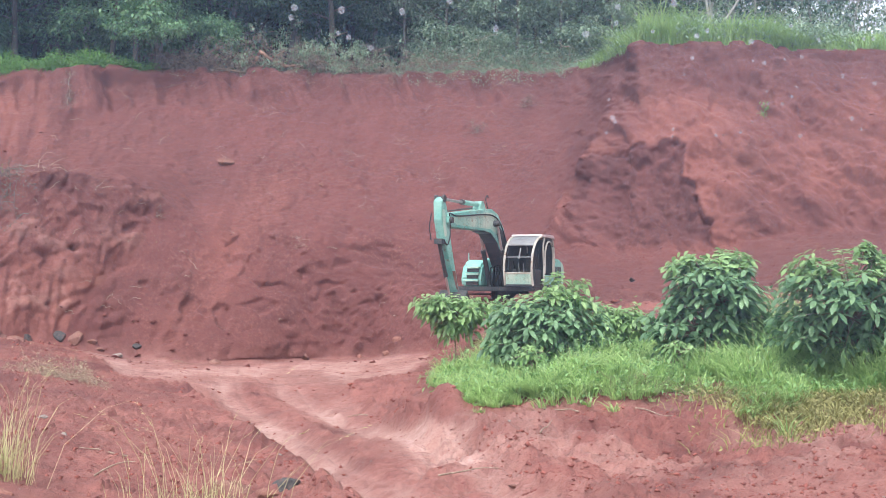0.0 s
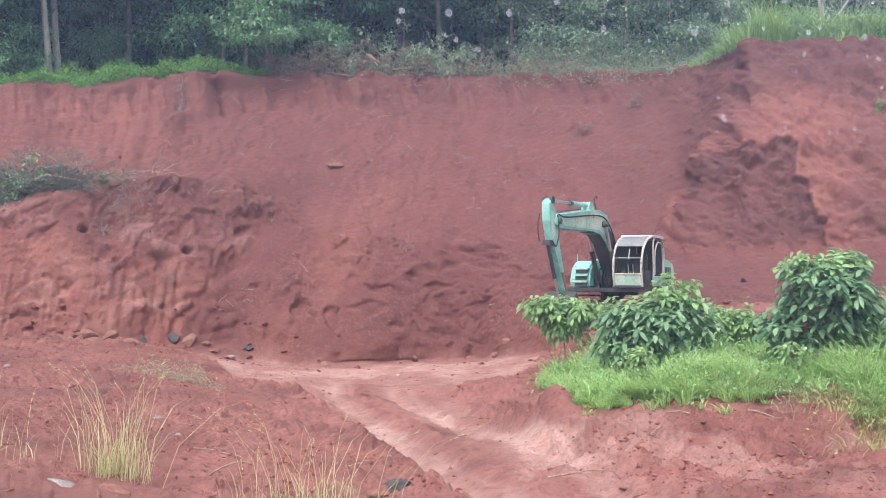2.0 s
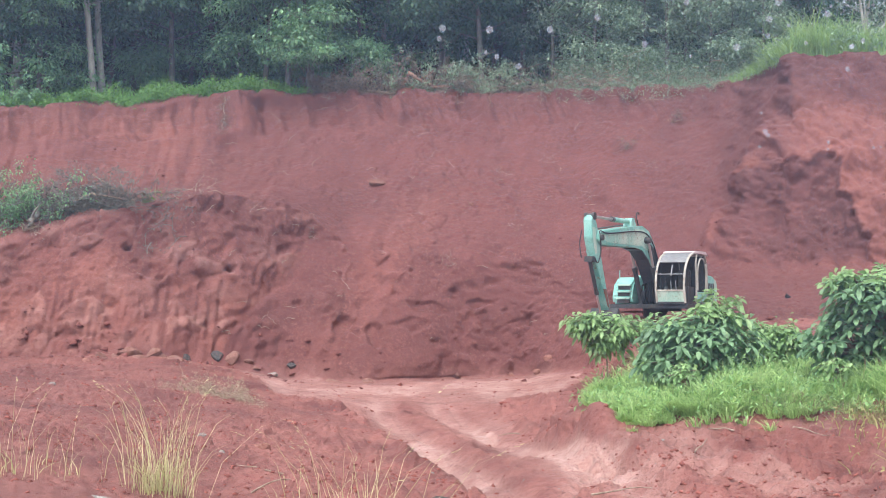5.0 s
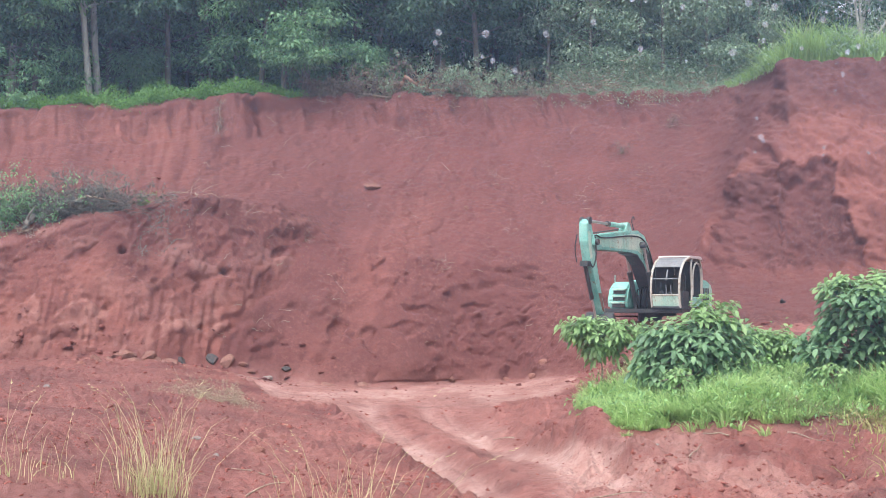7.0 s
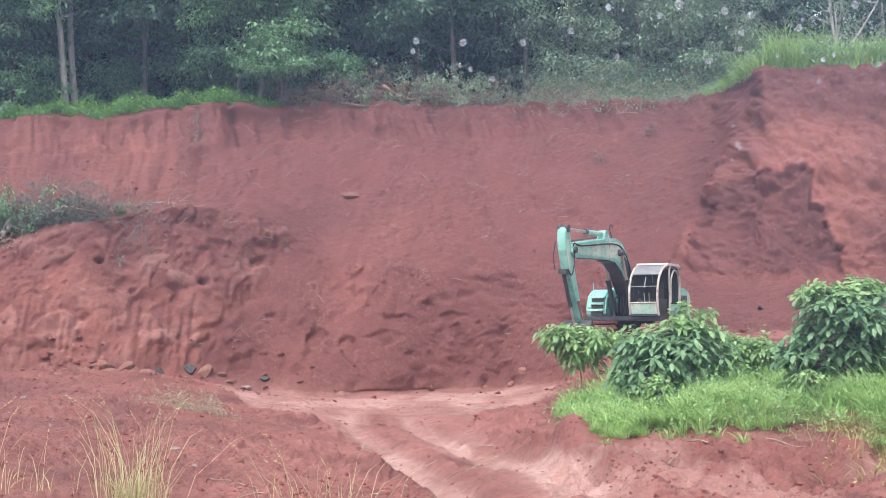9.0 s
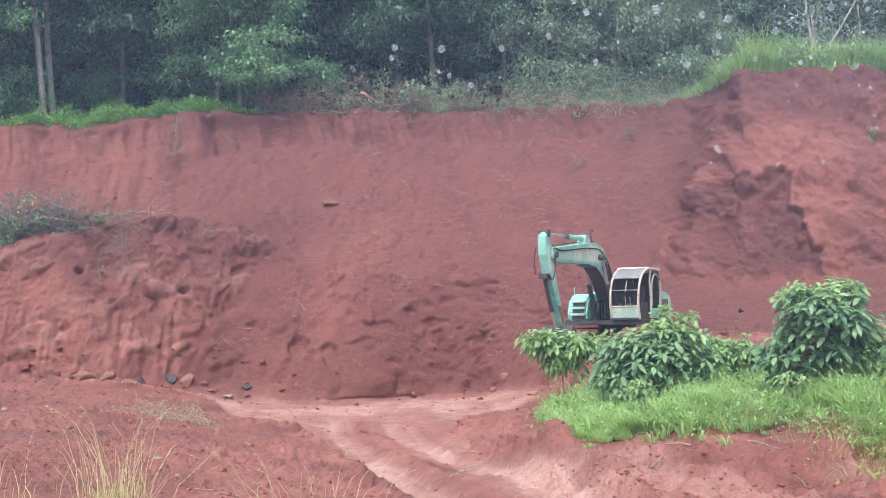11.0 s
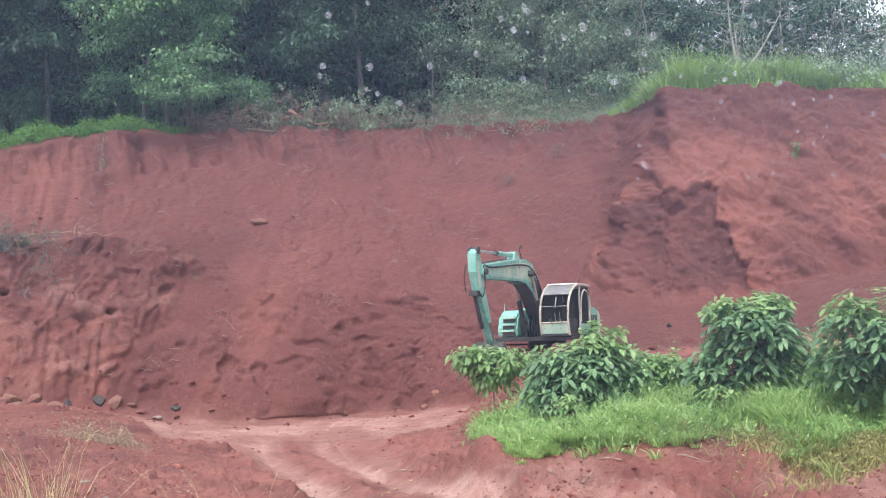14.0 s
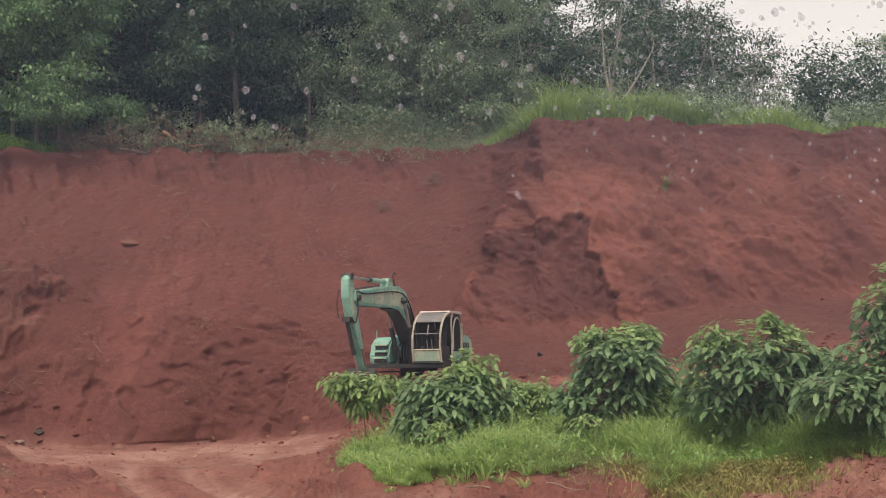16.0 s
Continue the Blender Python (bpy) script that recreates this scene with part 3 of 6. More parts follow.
def stone_material(name, a, b, c):
    m = Mat(name, 0.85, spec=0.25)
    f = m.noise(5, 6, 0.65)
    col = m.mix(m.ramp(f, 0.35, 0.65), a, b)
    m.colour(m.mix(m.mul(m.ramp(m.noise(2.2, 4), 0.5, 0.65), 0.7), col, c)).bump(m.noise(18, 5, 0.7), 0.6, 0.03)
    return m.m


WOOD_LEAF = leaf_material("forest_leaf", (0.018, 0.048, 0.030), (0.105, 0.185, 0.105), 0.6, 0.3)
# near black: the shade of the deep wood is put into this leaf
SHADED_LEAF = leaf_material("deep_wood_leaf", (0.005, 0.010, 0.011), (0.011, 0.019, 0.018), 0.95, 0.1, spec=0.03)
# lighter green, also carrying the light that falls on the edge trees
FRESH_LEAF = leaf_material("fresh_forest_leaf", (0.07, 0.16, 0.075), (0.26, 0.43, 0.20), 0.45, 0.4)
GREY_LEAF = leaf_material("grey_green_leaf", (0.13, 0.20, 0.125), (0.31, 0.40, 0.255), 0.45, 0.35)
SHRUB_LEAF = leaf_material("coffee_leaf", (0.100, 0.190, 0.095), (0.280, 0.430, 0.225), 0.42, 0.48)
# for light young plants, and for the lit tops of the other shrubs
SHRUB_YOUNG_LIT = leaf_material("young_coffee_leaf", (0.165, 0.275, 0.105), (0.35, 0.50, 0.215), 0.38, 0.48)
GRASS = leaf_material("lush_grass", (0.26, 0.40, 0.14), (0.60, 0.76, 0.34), 0.45, 0.58)
MEADOW_LEAF = leaf_material("meadow_leaf", (0.13, 0.25, 0.08), (0.30, 0.46, 0.18), 0.5, 0.4)
TALL_GRASS = leaf_material("tall_bank_grass", (0.19, 0.31, 0.10), (0.38, 0.53, 0.20), 0.5, 0.4)
YELLOW_WEED = leaf_material("yellowed_weed", (0.18, 0.18, 0.065), (0.38, 0.34, 0.14), 0.6, 0.3)
DRY_GRASS = leaf_material("dry_grass", (0.36, 0.33, 0.16), (0.66, 0.60, 0.36), 0.6, 0.35)
GREEN_DRY = leaf_material("half_dry_blade", (0.27, 0.27, 0.11), (0.55, 0.51, 0.27), 0.6, 0.35)
STRAW = leaf_material("straw", (0.20, 0.15, 0.10), (0.40, 0.32, 0.22), 0.8, 0.15)
COVER_LEAF = leaf_material("creeper_leaf", (0.07, 0.16, 0.035), (0.16, 0.30, 0.07), 0.5, 0.3)
DEAD_LEAF = leaf_material("withered_leaf", (0.09, 0.070, 0.058), (0.21, 0.165, 0.125), 0.8, 0.2)
ASH_LEAF = leaf_material("ash_grey_leaf", (0.055, 0.060, 0.055), (0.17, 0.18, 0.15), 0.8, 0.2)
PALE_BARK = bark_material("pale_bark", (0.17, 0.165, 0.145), (0.32, 0.31, 0.28))
GREY_BARK = bark_material("grey_bark", (0.085, 0.08, 0.07), (0.19, 0.18, 0.155))
# grey bark darkened for the shade in which the deep trees stand
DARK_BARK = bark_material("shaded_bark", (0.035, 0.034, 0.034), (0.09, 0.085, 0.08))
TWIG = bark_material("twig_bark", (0.16, 0.11, 0.085), (0.34, 0.27, 0.21), 12)
RAW_WOOD = bark_material("torn_orange_wood", (0.20, 0.11, 0.08), (0.36, 0.22, 0.16))
PETAL = Mat("white_petal", 0.6).colour((0.75, 0.75, 0.70)).m
RED_STONE = stone_material("earth_stained_stone", (0.15, 0.06, 0.045), (0.26, 0.13, 0.10), (0.14, 0.045, 0.035))
GREY_STONE = stone_material("grey_stone", (0.14, 0.13, 0.12), (0.30, 0.27, 0.245), (0.20, 0.09, 0.07))
DARK_STONE = stone_material("dark_basalt", (0.028, 0.026, 0.027), (0.085, 0.078, 0.075), (0.13, 0.05, 0.04))
TAN_STONE = stone_material("tan_stone", (0.13, 0.060, 0.047), (0.22, 0.115, 0.09), (0.14, 0.05, 0.04))

# ---- the wood on the plateau ----
def forest_tree(name, seed, height, lowest, spread, count, leaf, bark, girth, lean=0.03, size=0.2, thin=1.0):
    """A tall wood tree: tapering trunk, limbs, and a crown of leaves hung in clumps along the twigs."""
    rng = np.random.default_rng(seed)
    thing = new(name)
    trunk = limb((0, 0, -0.3), (lean, rng.normal(0, lean), 1), height * 0.92, rng, 0.035, 0, 12)
    hang(tubes("trunk", [(trunk, np.linspace(girth, girth * 0.25, 12))], bark, 8), thing)
    runs, tips = [], []
    nl = int(22 * thin)
    for k in range(nl):
        h = lowest + (height * 0.95 - lowest) * (k / nl) ** 1.1
        base = np.array([np.interp(h, trunk[:, 2], trunk[:, c]) for c in range(3)])
        a = k * 2.4 + rng.normal(0, 0.4)
        reach = spread * (1.05 - 0.55 * (h - lowest) / (height - lowest)) * rng.uniform(0.65, 1.15)
        run = limb(base, (math.cos(a), math.sin(a), rng.uniform(0.05, 0.6)), reach, rng, 0.16, 0.05, 6)
        runs.append((run, np.linspace(girth * 0.32, 0.012, 6)))
        for q in range(5):
            s = run[2 + min(3, q)]
            tw = limb(s, rng.normal(0, 1, 3) + np.array([math.cos(a), math.sin(a), 0.0]), reach * 0.45, rng, 0.25, 0.12, 4)
            runs.append((tw, np.linspace(0.02, 0.005, 4)))
            tips += list(tw[1:]) + [run[-1]]
    hang(tubes("limbs", runs, bark, 4), thing)
    tips = np.array(tips)
    pick = tips[rng.integers(0, len(tips), count // 20)]
    c = np.repeat(pick, 20, axis=0)
    p = c + rng.normal(0, 1, c.shape) * np.array([0.40, 0.40, 0.17])
    p[:, 2] = np.maximum(p[:, 2], lowest * 0.7 + 0.3 * rng.uniform(-1, 1, len(p)))
    d = unit(p - c) + rng.normal(0, 0.5, c.shape) + np.array([0, 0, -0.35])
    up = np.array([0, 0, 1.0]) + rng.normal(0, 0.45, c.shape)
    hang(leaves("crown", p, d, up, rng.uniform(0.7, 1.25, len(p)) * size, rng.uniform(0.4, 0.62, len(p)) * size, leaf), thing)
    return thing


def stand(proto, spots, rng, label):
    """Copies of a tree at the spots (bearing, distance, scale)."""
    for b, d, s in spots:
        v = at(b, d)
        c = copy_thing(proto, Matrix.Translation(v) @ Matrix.Rotation(rng.uniform(0, 6.28), 4, "Z") @ Matrix.Scale(s, 4))
        tagged(c, label)


TREES = [
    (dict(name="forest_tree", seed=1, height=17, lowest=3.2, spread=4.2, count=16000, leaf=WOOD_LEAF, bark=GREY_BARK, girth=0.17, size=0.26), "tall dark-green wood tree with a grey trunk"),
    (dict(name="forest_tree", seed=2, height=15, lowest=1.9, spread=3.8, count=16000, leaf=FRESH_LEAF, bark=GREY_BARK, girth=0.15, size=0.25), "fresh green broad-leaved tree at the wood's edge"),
    (dict(name="forest_tree", seed=3, height=18, lowest=5.2, spread=3.4, count=6000, leaf=WOOD_LEAF, bark=PALE_BARK, girth=0.19, lean=0.015, size=0.3), "tall slender tree with a pale bare trunk"),
    (dict(name="forest_tree", seed=4, height=13, lowest=1.9, spread=3.4, count=6000, leaf=GREY_LEAF, bark=GREY_BARK, girth=0.13, lean=0.06, size=0.22), "grey-green bushy tree above the cut bank"),
    (dict(name="forest_tree", seed=6, height=18, lowest=5.5, spread=3.6, count=9000, leaf=SHADED_LEAF, bark=DARK_BARK, girth=0.15, lean=0.02, size=0.36), "slender tree deep in the wood, its shade put into leaf and bark colour"),
    (dict(name="forest_tree", seed=5, height=11, lowest=2.4, spread=3.4, count=3000, leaf=WOOD_LEAF, bark=PALE_BARK, girth=0.13, lean=0.08, size=0.24), "sparse tree with pale forked limbs"),
]
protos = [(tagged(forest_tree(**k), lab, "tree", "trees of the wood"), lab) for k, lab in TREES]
rng = np.random.default_rng(40)
# the first stands of each kind, then the rows behind
FRONT_TREES = [
    [(-21.5, 74, 1.0), (-17.6, 76, 1.05), (-12.6, 77, 1.0), (-4.6, 77, 1.0), (-2.2, 79, 1.1), (1.2, 78, 1.0), (3.4, 81, 1.1), (8.4, 80, 1.1), (11.0, 80, 1.0), (-0.4, 75, 0.95)],
    [(-19.4, 72.5, 0.95), (-8.1, 73.0, 1.05), (-15.0, 78, 1.0), (-9.0, 74, 1.0), (-7.3, 73.5, 0.9), (-5.6, 80, 1.1), (5.2, 79, 1.0), (-11.0, 79, 1.05)],
    [(-15.55, 73, 1.0), (-15.2, 74.5, 1.05), (-18.6, 78, 1.1), (-7.25, 75.5, 1.0), (-3.7, 82, 1.0), (-13.7, 82, 1.0), (-10.0, 84, 1.1), (-1.3, 84, 1.0), (2.2, 83, 1.1)],
    [(4.0, 75, 0.85), (2.4, 75, 1.0), (6.9, 74, 1.05), (8.6, 73.5, 0.95), (6.0, 74.5, 0.8), (7.6, 75.5, 0.95), (9.4, 75, 0.8), (10.6, 73, 0.75), (24.5, 76, 0.62), (26.5, 74, 0.7)],
    [(-20.5, 81, 1.0), (-16.8, 82, 1.0), (-14.2, 80, 1.0), (-12.0, 82, 1.0), (-6.5, 83, 1.0), (0.3, 82, 1.0), (4.2, 83, 1.0), (6.4, 82, 1.0)],
    [(14.3, 71, 0.8), (13.3, 78, 0.9), (15.6, 80, 0.95), (17.6, 76, 0.85), (20.3, 80, 0.8), (22.3, 82, 0.6), (9.6, 78, 0.9), (19.6, 73, 0.7), (18.9, 77, 1.0), (17.0, 79, 1.1), (15.0, 77, 1.1), (12.2, 78, 1.1), (11.2, 76, 1.0), (16.2, 74, 0.95)],
]
for (proto, lab), spots in zip(protos, FRONT_TREES):
    v = at(spots[0][0], spots[0][1])
    proto.matrix_basis = Matrix.Translation(v) @ Matrix.Scale(spots[0][2], 4)
    stand(proto, spots[1:], rng, lab)
for row, (dist, gap) in enumerate(((86, 1.25), (94, 1.5), (104, 2.0))):
    k = 0
    b = -23.0 + row
    while b < 26:
        kind = (4, 4, 2, 4, 0)[(k + row) % 5] if b < 9.5 else 5
        shrink = 1.0 if b < 9.5 else 1.15 if b < 18.5 else 0.6
        if b < 13.5 or k % 2:
            stand(protos[kind][0], [(b + rng.normal(0, 0.4), dist + rng.normal(0, 1.5), shrink * rng.uniform(0.92, 1.12))], rng, protos[kind][1])
        b += gap
        k += 1


def thicket(name, seed, b0, b1, d0, d1, top, count, leaf, size, label, material_label="foliage"):
    """A belt of undergrowth that nobody could count."""
    r = np.random.default_rng(seed)
    b, d = r.uniform(b0, b1, count), r.uniform(d0, d1, count)
    x, y = d * np.sin(np.radians(b)), d * np.cos(np.radians(b))
    z0 = np.array([base_height(float(i), float(j)) for i, j in zip(x[::12], y[::12])]).repeat(12)[:count]
    hgt = top * np.clip(0.62 + 0.55 * fbm(x * 0.5, y * 0.5, 0, 2, seed), 0.12, 1.4)
    z = z0 + hgt * r.uniform(0, 1, count) ** 0.8
    x = np.repeat(x[::12], 12)[:count] + r.normal(0, 0.3, count)
    y = np.repeat(y[::12], 12)[:count] + r.normal(0, 0.3, count)
    p = np.stack([x, y, z], 1)
    dv = r.normal(0, 1, (count, 3)) * np.array([1, 1, 0.6]) + np.array([0, -0.3, -0.1])
    me = leaves(name, p, dv, np.array([0, 0, 1.0]) + r.normal(0, 0.5, (count, 3)), r.uniform(0.7, 1.3, count) * size, r.uniform(0.4, 0.6, count) * size, leaf)
    return tagged(new(name, me), label, "undergrowth", kind="stuff")


thicket("far_woods", 71, -25, 12, 110, 120, 13.0, 50400, SHADED_LEAF, 1.2, "dense foliage of the deeper wood, its shade put into the leaf colour")
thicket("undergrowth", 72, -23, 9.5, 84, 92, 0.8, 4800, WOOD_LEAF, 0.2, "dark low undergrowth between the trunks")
thicket("scrub", 73, 2.8, 10.9, 71.5, 76, 2.3, 16800, GREY_LEAF, 0.15, "grey-green scrub along the edge of the bank")
thicket("hedge", 74, 11.5, 27, 67, 76, 2.6, 15600, GREY_LEAF, 0.17, "low scrub behind the grassy bank top")
thicket("hedge", 75, 21.6, 27, 66, 70, 5.0, 10800, WOOD_LEAF, 0.2, "dark green leafy bushes at the bank's end")


# ---- what grows along the crest ----
def crest_points(r, b0, b1, count, inset0, inset1):
    b = r.uniform(b0, b1, count)
    d = np.interp(b, [q[0] for q in CREST], [q[1] for q in CREST]) + r.uniform(inset0, inset1, count)
    x, y = d * np.sin(np.radians(b)), d * np.cos(np.radians(b))
    z = np.array([ground_z(float(i), float(j)) for i, j in zip(x, y)])
    return b, np.stack([x, y, z], 1)


def creepers():
    r = np.random.default_rng(81)
    b, p = crest_points(r, -23, -7.3, 5200, 0.12, 2.4)
    p = np.repeat(p, 6, axis=0) + r.normal(0, 0.13, (31200, 3))
    hump = 0.45 * np.clip(0.6 + 1.2 * fbm(p[:, 0] * 0.9, p[:, 1] * 0.5, 0, 3, 82), 0.02, 2.2) * np.repeat(1 - step(-9.6, -8.6, b) * 0.55, 6)
    p[:, 2] += hump * r.uniform(0, 1, len(p))
    d = r.normal(0, 1, p.shape) + np.array([0, -0.6, 0])
    me = leaves("ground_cover", p, d, np.array([0, -0.3, 1.0]) + r.normal(0, 0.4, p.shape), r.uniform(0.07, 0.17, len(p)), r.uniform(0.04, 0.09, len(p)), COVER_LEAF)
    tagged(new("ground_cover", me), "bright green creeping plants along the bank top", "ground cover", kind="stuff")
    b, p = crest_points(r, 2.0, 11.2, 900, -0.25, 1.6)
    p = np.repeat(p, 6, axis=0) + r.normal(0, 0.14, (5400, 3))
    p[:, 2] += 0.3 * np.clip(fbm(p[:, 0] * 0.7, p[:, 1] * 0.3, 0, 2, 83) + 0.4, 0, 1.3) * r.uniform(0, 1, len(p))
    me = leaves("ground_cover", p, r.normal(0, 1, p.shape), np.array([0, -0.3, 1.0]) + r.normal(0, 0.4, p.shape), r.uniform(0.08, 0.15, len(p)), 0.06, GREY_LEAF)
    tagged(new("ground_cover", me), "patchy grey-green creepers at the edge of the bank", "ground cover", kind="stuff")


def bank_grass():
    r = np.random.default_rng(84)
    b, p = crest_points(r, 10.9, 26.8, 19000, 0.05, 4.0)
    h = np.clip(0.92 + 1.0 * fbm(p[:, 0] * 0.55, p[:, 1] * 0.4, 0, 3, 85), 0.15, 2.1) * r.uniform(0.3, 1.3, len(p)) * (1 - 0.35 * step(15, 19, b)) * (1 + 0.4 * step(10.8, 11.6, b) * (1 - step(13.5, 16.0, b)))
    lean = r.normal(0, 0.9, p.shape) * np.array([1, 1, 0]) + np.array([-0.15, -0.2, 0]) + 0.8 * np.stack([vnoise(p[:, 0] * 0.8, p[:, 1] * 0.6, 0, 86), vnoise(p[:, 0] * 0.8, p[:, 1] * 0.6, 4, 87), 0 * b], 1)
    tagged(new("tall_grass", blades("tall_grass", p, lean, h, 0.035, TALL_GRASS, 0.7, r)), "tall green grass on top of the bank", "grass", kind="stuff")
    b, p = crest_points(r, 9.3, 11.6, 1300, -0.35, 1.8)
    lean = r.normal(0, 0.7, p.shape) * np.array([1, 1, 0]) + np.array([-0.3, -0.3, 0])
    tagged(new("tall_grass", blades("tall_grass", p, lean, r.uniform(0.2, 1.0, len(p)) * (0.35 + 0.65 * step(9.4, 11.2, b)), 0.035, TALL_GRASS, 0.9, r)), "tall grass spilling over the bank's corner", "grass", kind="stuff")

    # leafy weeds standing in it
    b, p = crest_points(r, 10.2, 26.5, 700, 0.0, 3.0)
    p = np.repeat(p[fbm(p[:, 0] * 0.6, p[:, 1] * 0.6, 0, 2, 88) > -0.05], 14, axis=0)
    p = p + r.normal(0, 0.16, p.shape) + np.array([0, 0, 1.0]) * r.uniform(0.1, 1.0, (len(p), 1))
    tagged(new("tall_weeds", leaves("tall_weeds", p, r.normal(0, 1, p.shape) + np.array([0, -0.3, 0]), np.array([0, -0.2, 1.0]) + r.normal(0, 0.4, p.shape), r.uniform(0.12, 0.24, len(p)), 0.09, GREY_LEAF)), "grey-green leafy weeds in the tall grass", "weed", kind="stuff")


creepers()
bank_grass()


def bare_tree(b, d, height, seed):
    """A pale, almost leafless tree that forks low."""
    r = np.random.default_rng(seed)
    thing = tagged(new("bare_tree"), "pale forked tree with few leaves behind the tall grass", "tree")
    thing.location = at(b, d)
    stem = limb((0, 0, -0.2), (0.05, 0, 1), height * 0.16, r, 0.05, 0, 5)
    hang(tubes("trunk", [(stem, np.linspace(0.13, 0.10, 5))], PALE_BARK, 8), thing)
    tips = []
    for k, (dx, ln) in enumerate(((-0.28, 0.75), (0.45, 0.7), (0.12, 0.5))):
        run = limb(stem[-1] - np.array([0, 0, 0.1 * k]), (dx, 0.1 * k, 1), height * ln, r, 0.1, 0, 7)
        hang(tubes("limb", [(run, np.linspace(0.085, 0.02, 7))], PALE_BARK, 6), thing)
        for q in run[2:]:
            tw = limb(q, r.normal(0, 1, 3) + np.array([dx, 0, 0.5]), 0.8, r, 0.2, 0, 4)
            hang(tubes("twig", [(tw, np.linspace(0.025, 0.006, 4))], PALE_BARK, 4), thing)
            tips += list(tw[2:])
    p = np.array(tips)[r.integers(0, len(tips), 160)] + r.normal(0, 0.15, (160, 3))
    hang(leaves("foliage", p, r.normal(0, 1, p.shape), np.array([0, 0, 1.0]) + r.normal(0, 0.4, p.shape), 0.16, 0.08, GREY_LEAF), thing)


bare_tree(14.45, 66.3, 5.6, 91)

# ---- coffee shrubs and grass on the terrace ----
def shrub(b, d, width, depth, height, lift, count, seed, leaf, label, lobes=(), size=0.25, trunk=0.0, grow=1.0):
    """A shrub: stems from the ground, side twigs, and pairs of broad hanging leaves on the outside of its lobes."""
    r = np.random.default_rng(seed)
    foot = at(b, d)
    thing = tagged(new("coffee_shrub"), label, "shrub", "shrubs on the terrace")
    thing.location = foot
    # lobes: centre x, y, z (z above ground), radii
    lobes = list(lobes) or [(0, 0, lift + height / 2, width / 2, depth / 2, height / 2)]
    runs, ps, ds = [], [], []
    lobes = [tuple(k * grow for k in l) for l in lobes]
    stems = 1 if trunk else 5
    for k in range(stems):
        a = k * 2.5
        runs.append((limb((0.05 * math.cos(a), 0.05 * math.sin(a), -0.1), (0.2 * math.cos(a) * (not trunk), 0.2 * math.sin(a) * (not trunk), 1), lift + height * 0.8, r, 0.06, 0, 7), np.linspace(0.028, 0.009, 7)))
    vol = np.array([l[3] * l[4] + l[3] * l[5] for l in lobes])
    for l, share in zip(lobes, vol / vol.sum()):
        c, rad = np.array(l[:3]), np.array(l[3:])
        tw = max(5, int(count * share / 10.5))
        for k in range(tw):
            inner = k % 4 == 3
            o = unit(r.normal(0, 1, 3) * np.array([1, 1, 0.8]) + np.array([0, -0.3, 0.35]))
            reach = r.uniform(0.35, 0.7) if inner else r.uniform(0.72, 1.12) + 0.16 * float(vnoise(o[0] * 2.3, o[1] * 2.3, o[2] * 2.3 + seed, seed))
            tip = c + o * rad * reach
            root = c * np.array([0.3, 0.3, 1]) + np.array([0, 0, -0.45 * rad[2]])
            mid = (root + tip) / 2 + np.array([0, 0, 0.10])
            runs.append((np.array([root, mid, tip]), np.array([0.012, 0.008, 0.004])))
            ax = unit(unit(tip - mid) * 0.7 + np.array([0, 0, 0.6]))
            s1 = unit(np.cross(ax, [0.31, 0.9, 0.17]))
            s2 = np.cross(ax, s1)
            turn = r.uniform(0, 6.28)
            # a whorl of leaves round the tip, and two pairs lower on the twig
            for q in range(r.integers(5, 9)):
                a = turn + q * 2.4
                ps.append(tip - ax * 0.02 * q), ds.append(s1 * math.cos(a) + s2 * math.sin(a) + ax * r.uniform(0.0, 0.55) + r.normal(0, 0.12, 3))
            for q in range(3):
                a = turn + q * 3.14 + r.normal(0, 0.4)
                ps.append(mid + (tip - mid) * (0.25 + 0.2 * q)), ds.append(s1 * math.cos(a) + s2 * math.sin(a) + r.normal(0, 0.25, 3))
    hang(tubes("stems", runs, TWIG, 5), thing)
    ps, ds = np.array(ps), np.array(ds)
    up = np.array([0, -0.15, 1.0]) + r.normal(0, 0.3, ps.shape)
    # the topmost leaves take the lighter tone, as lit from above
    lit_top = ps[:, 2] + r.normal(0, 0.1, len(ps)) > np.quantile(ps[:, 2], 0.82)
    ln, wd = r.uniform(0.7, 1.2, len(ps)) * size, r.uniform(0.36, 0.50, len(ps)) * size
    hang(leaves("foliage", ps[~lit_top], ds[~lit_top], up[~lit_top], ln[~lit_top], wd[~lit_top], leaf, droop=0.38, broad=True), thing)
    hang(leaves("young_foliage", ps[lit_top], ds[lit_top], up[lit_top], ln[lit_top] * 0.85, wd[lit_top] * 0.85, SHRUB_YOUNG_LIT, droop=0.3, broad=True), thing, label="lighter top leaves, toned as lit from above")
    return thing


shrub(4.45, 31.0, 1.9, 1.5, 0.85, 0.65, 1900, 11, SHRUB_YOUNG_LIT, "small umbrella-shaped coffee shrub on a thin stem", trunk=1.0,
      lobes=[(0.0, 0, 1.32, 0.85, 0.7, 0.34), (-0.5, -0.1, 1.45, 0.45, 0.45, 0.22), (0.5, 0.0, 1.35, 0.5, 0.5, 0.26), (0.02, 0, 1.0, 0.5, 0.45, 0.3)], size=0.2)
shrub(8.2, 28.5, 2.0, 1.8, 1.6, 0.1, 2700, 12, SHRUB_LEAF, "dark green coffee shrub with drooping leaves in tall grass",
      lobes=[(-0.05, 0, 0.75, 0.95, 0.8, 0.65), (0.30, 0, 1.35, 0.50, 0.5, 0.42), (-0.6, 0.1, 1.0, 0.45, 0.45, 0.4), (-0.75, -0.1, 0.45, 0.4, 0.4, 0.35)], grow=1.1)
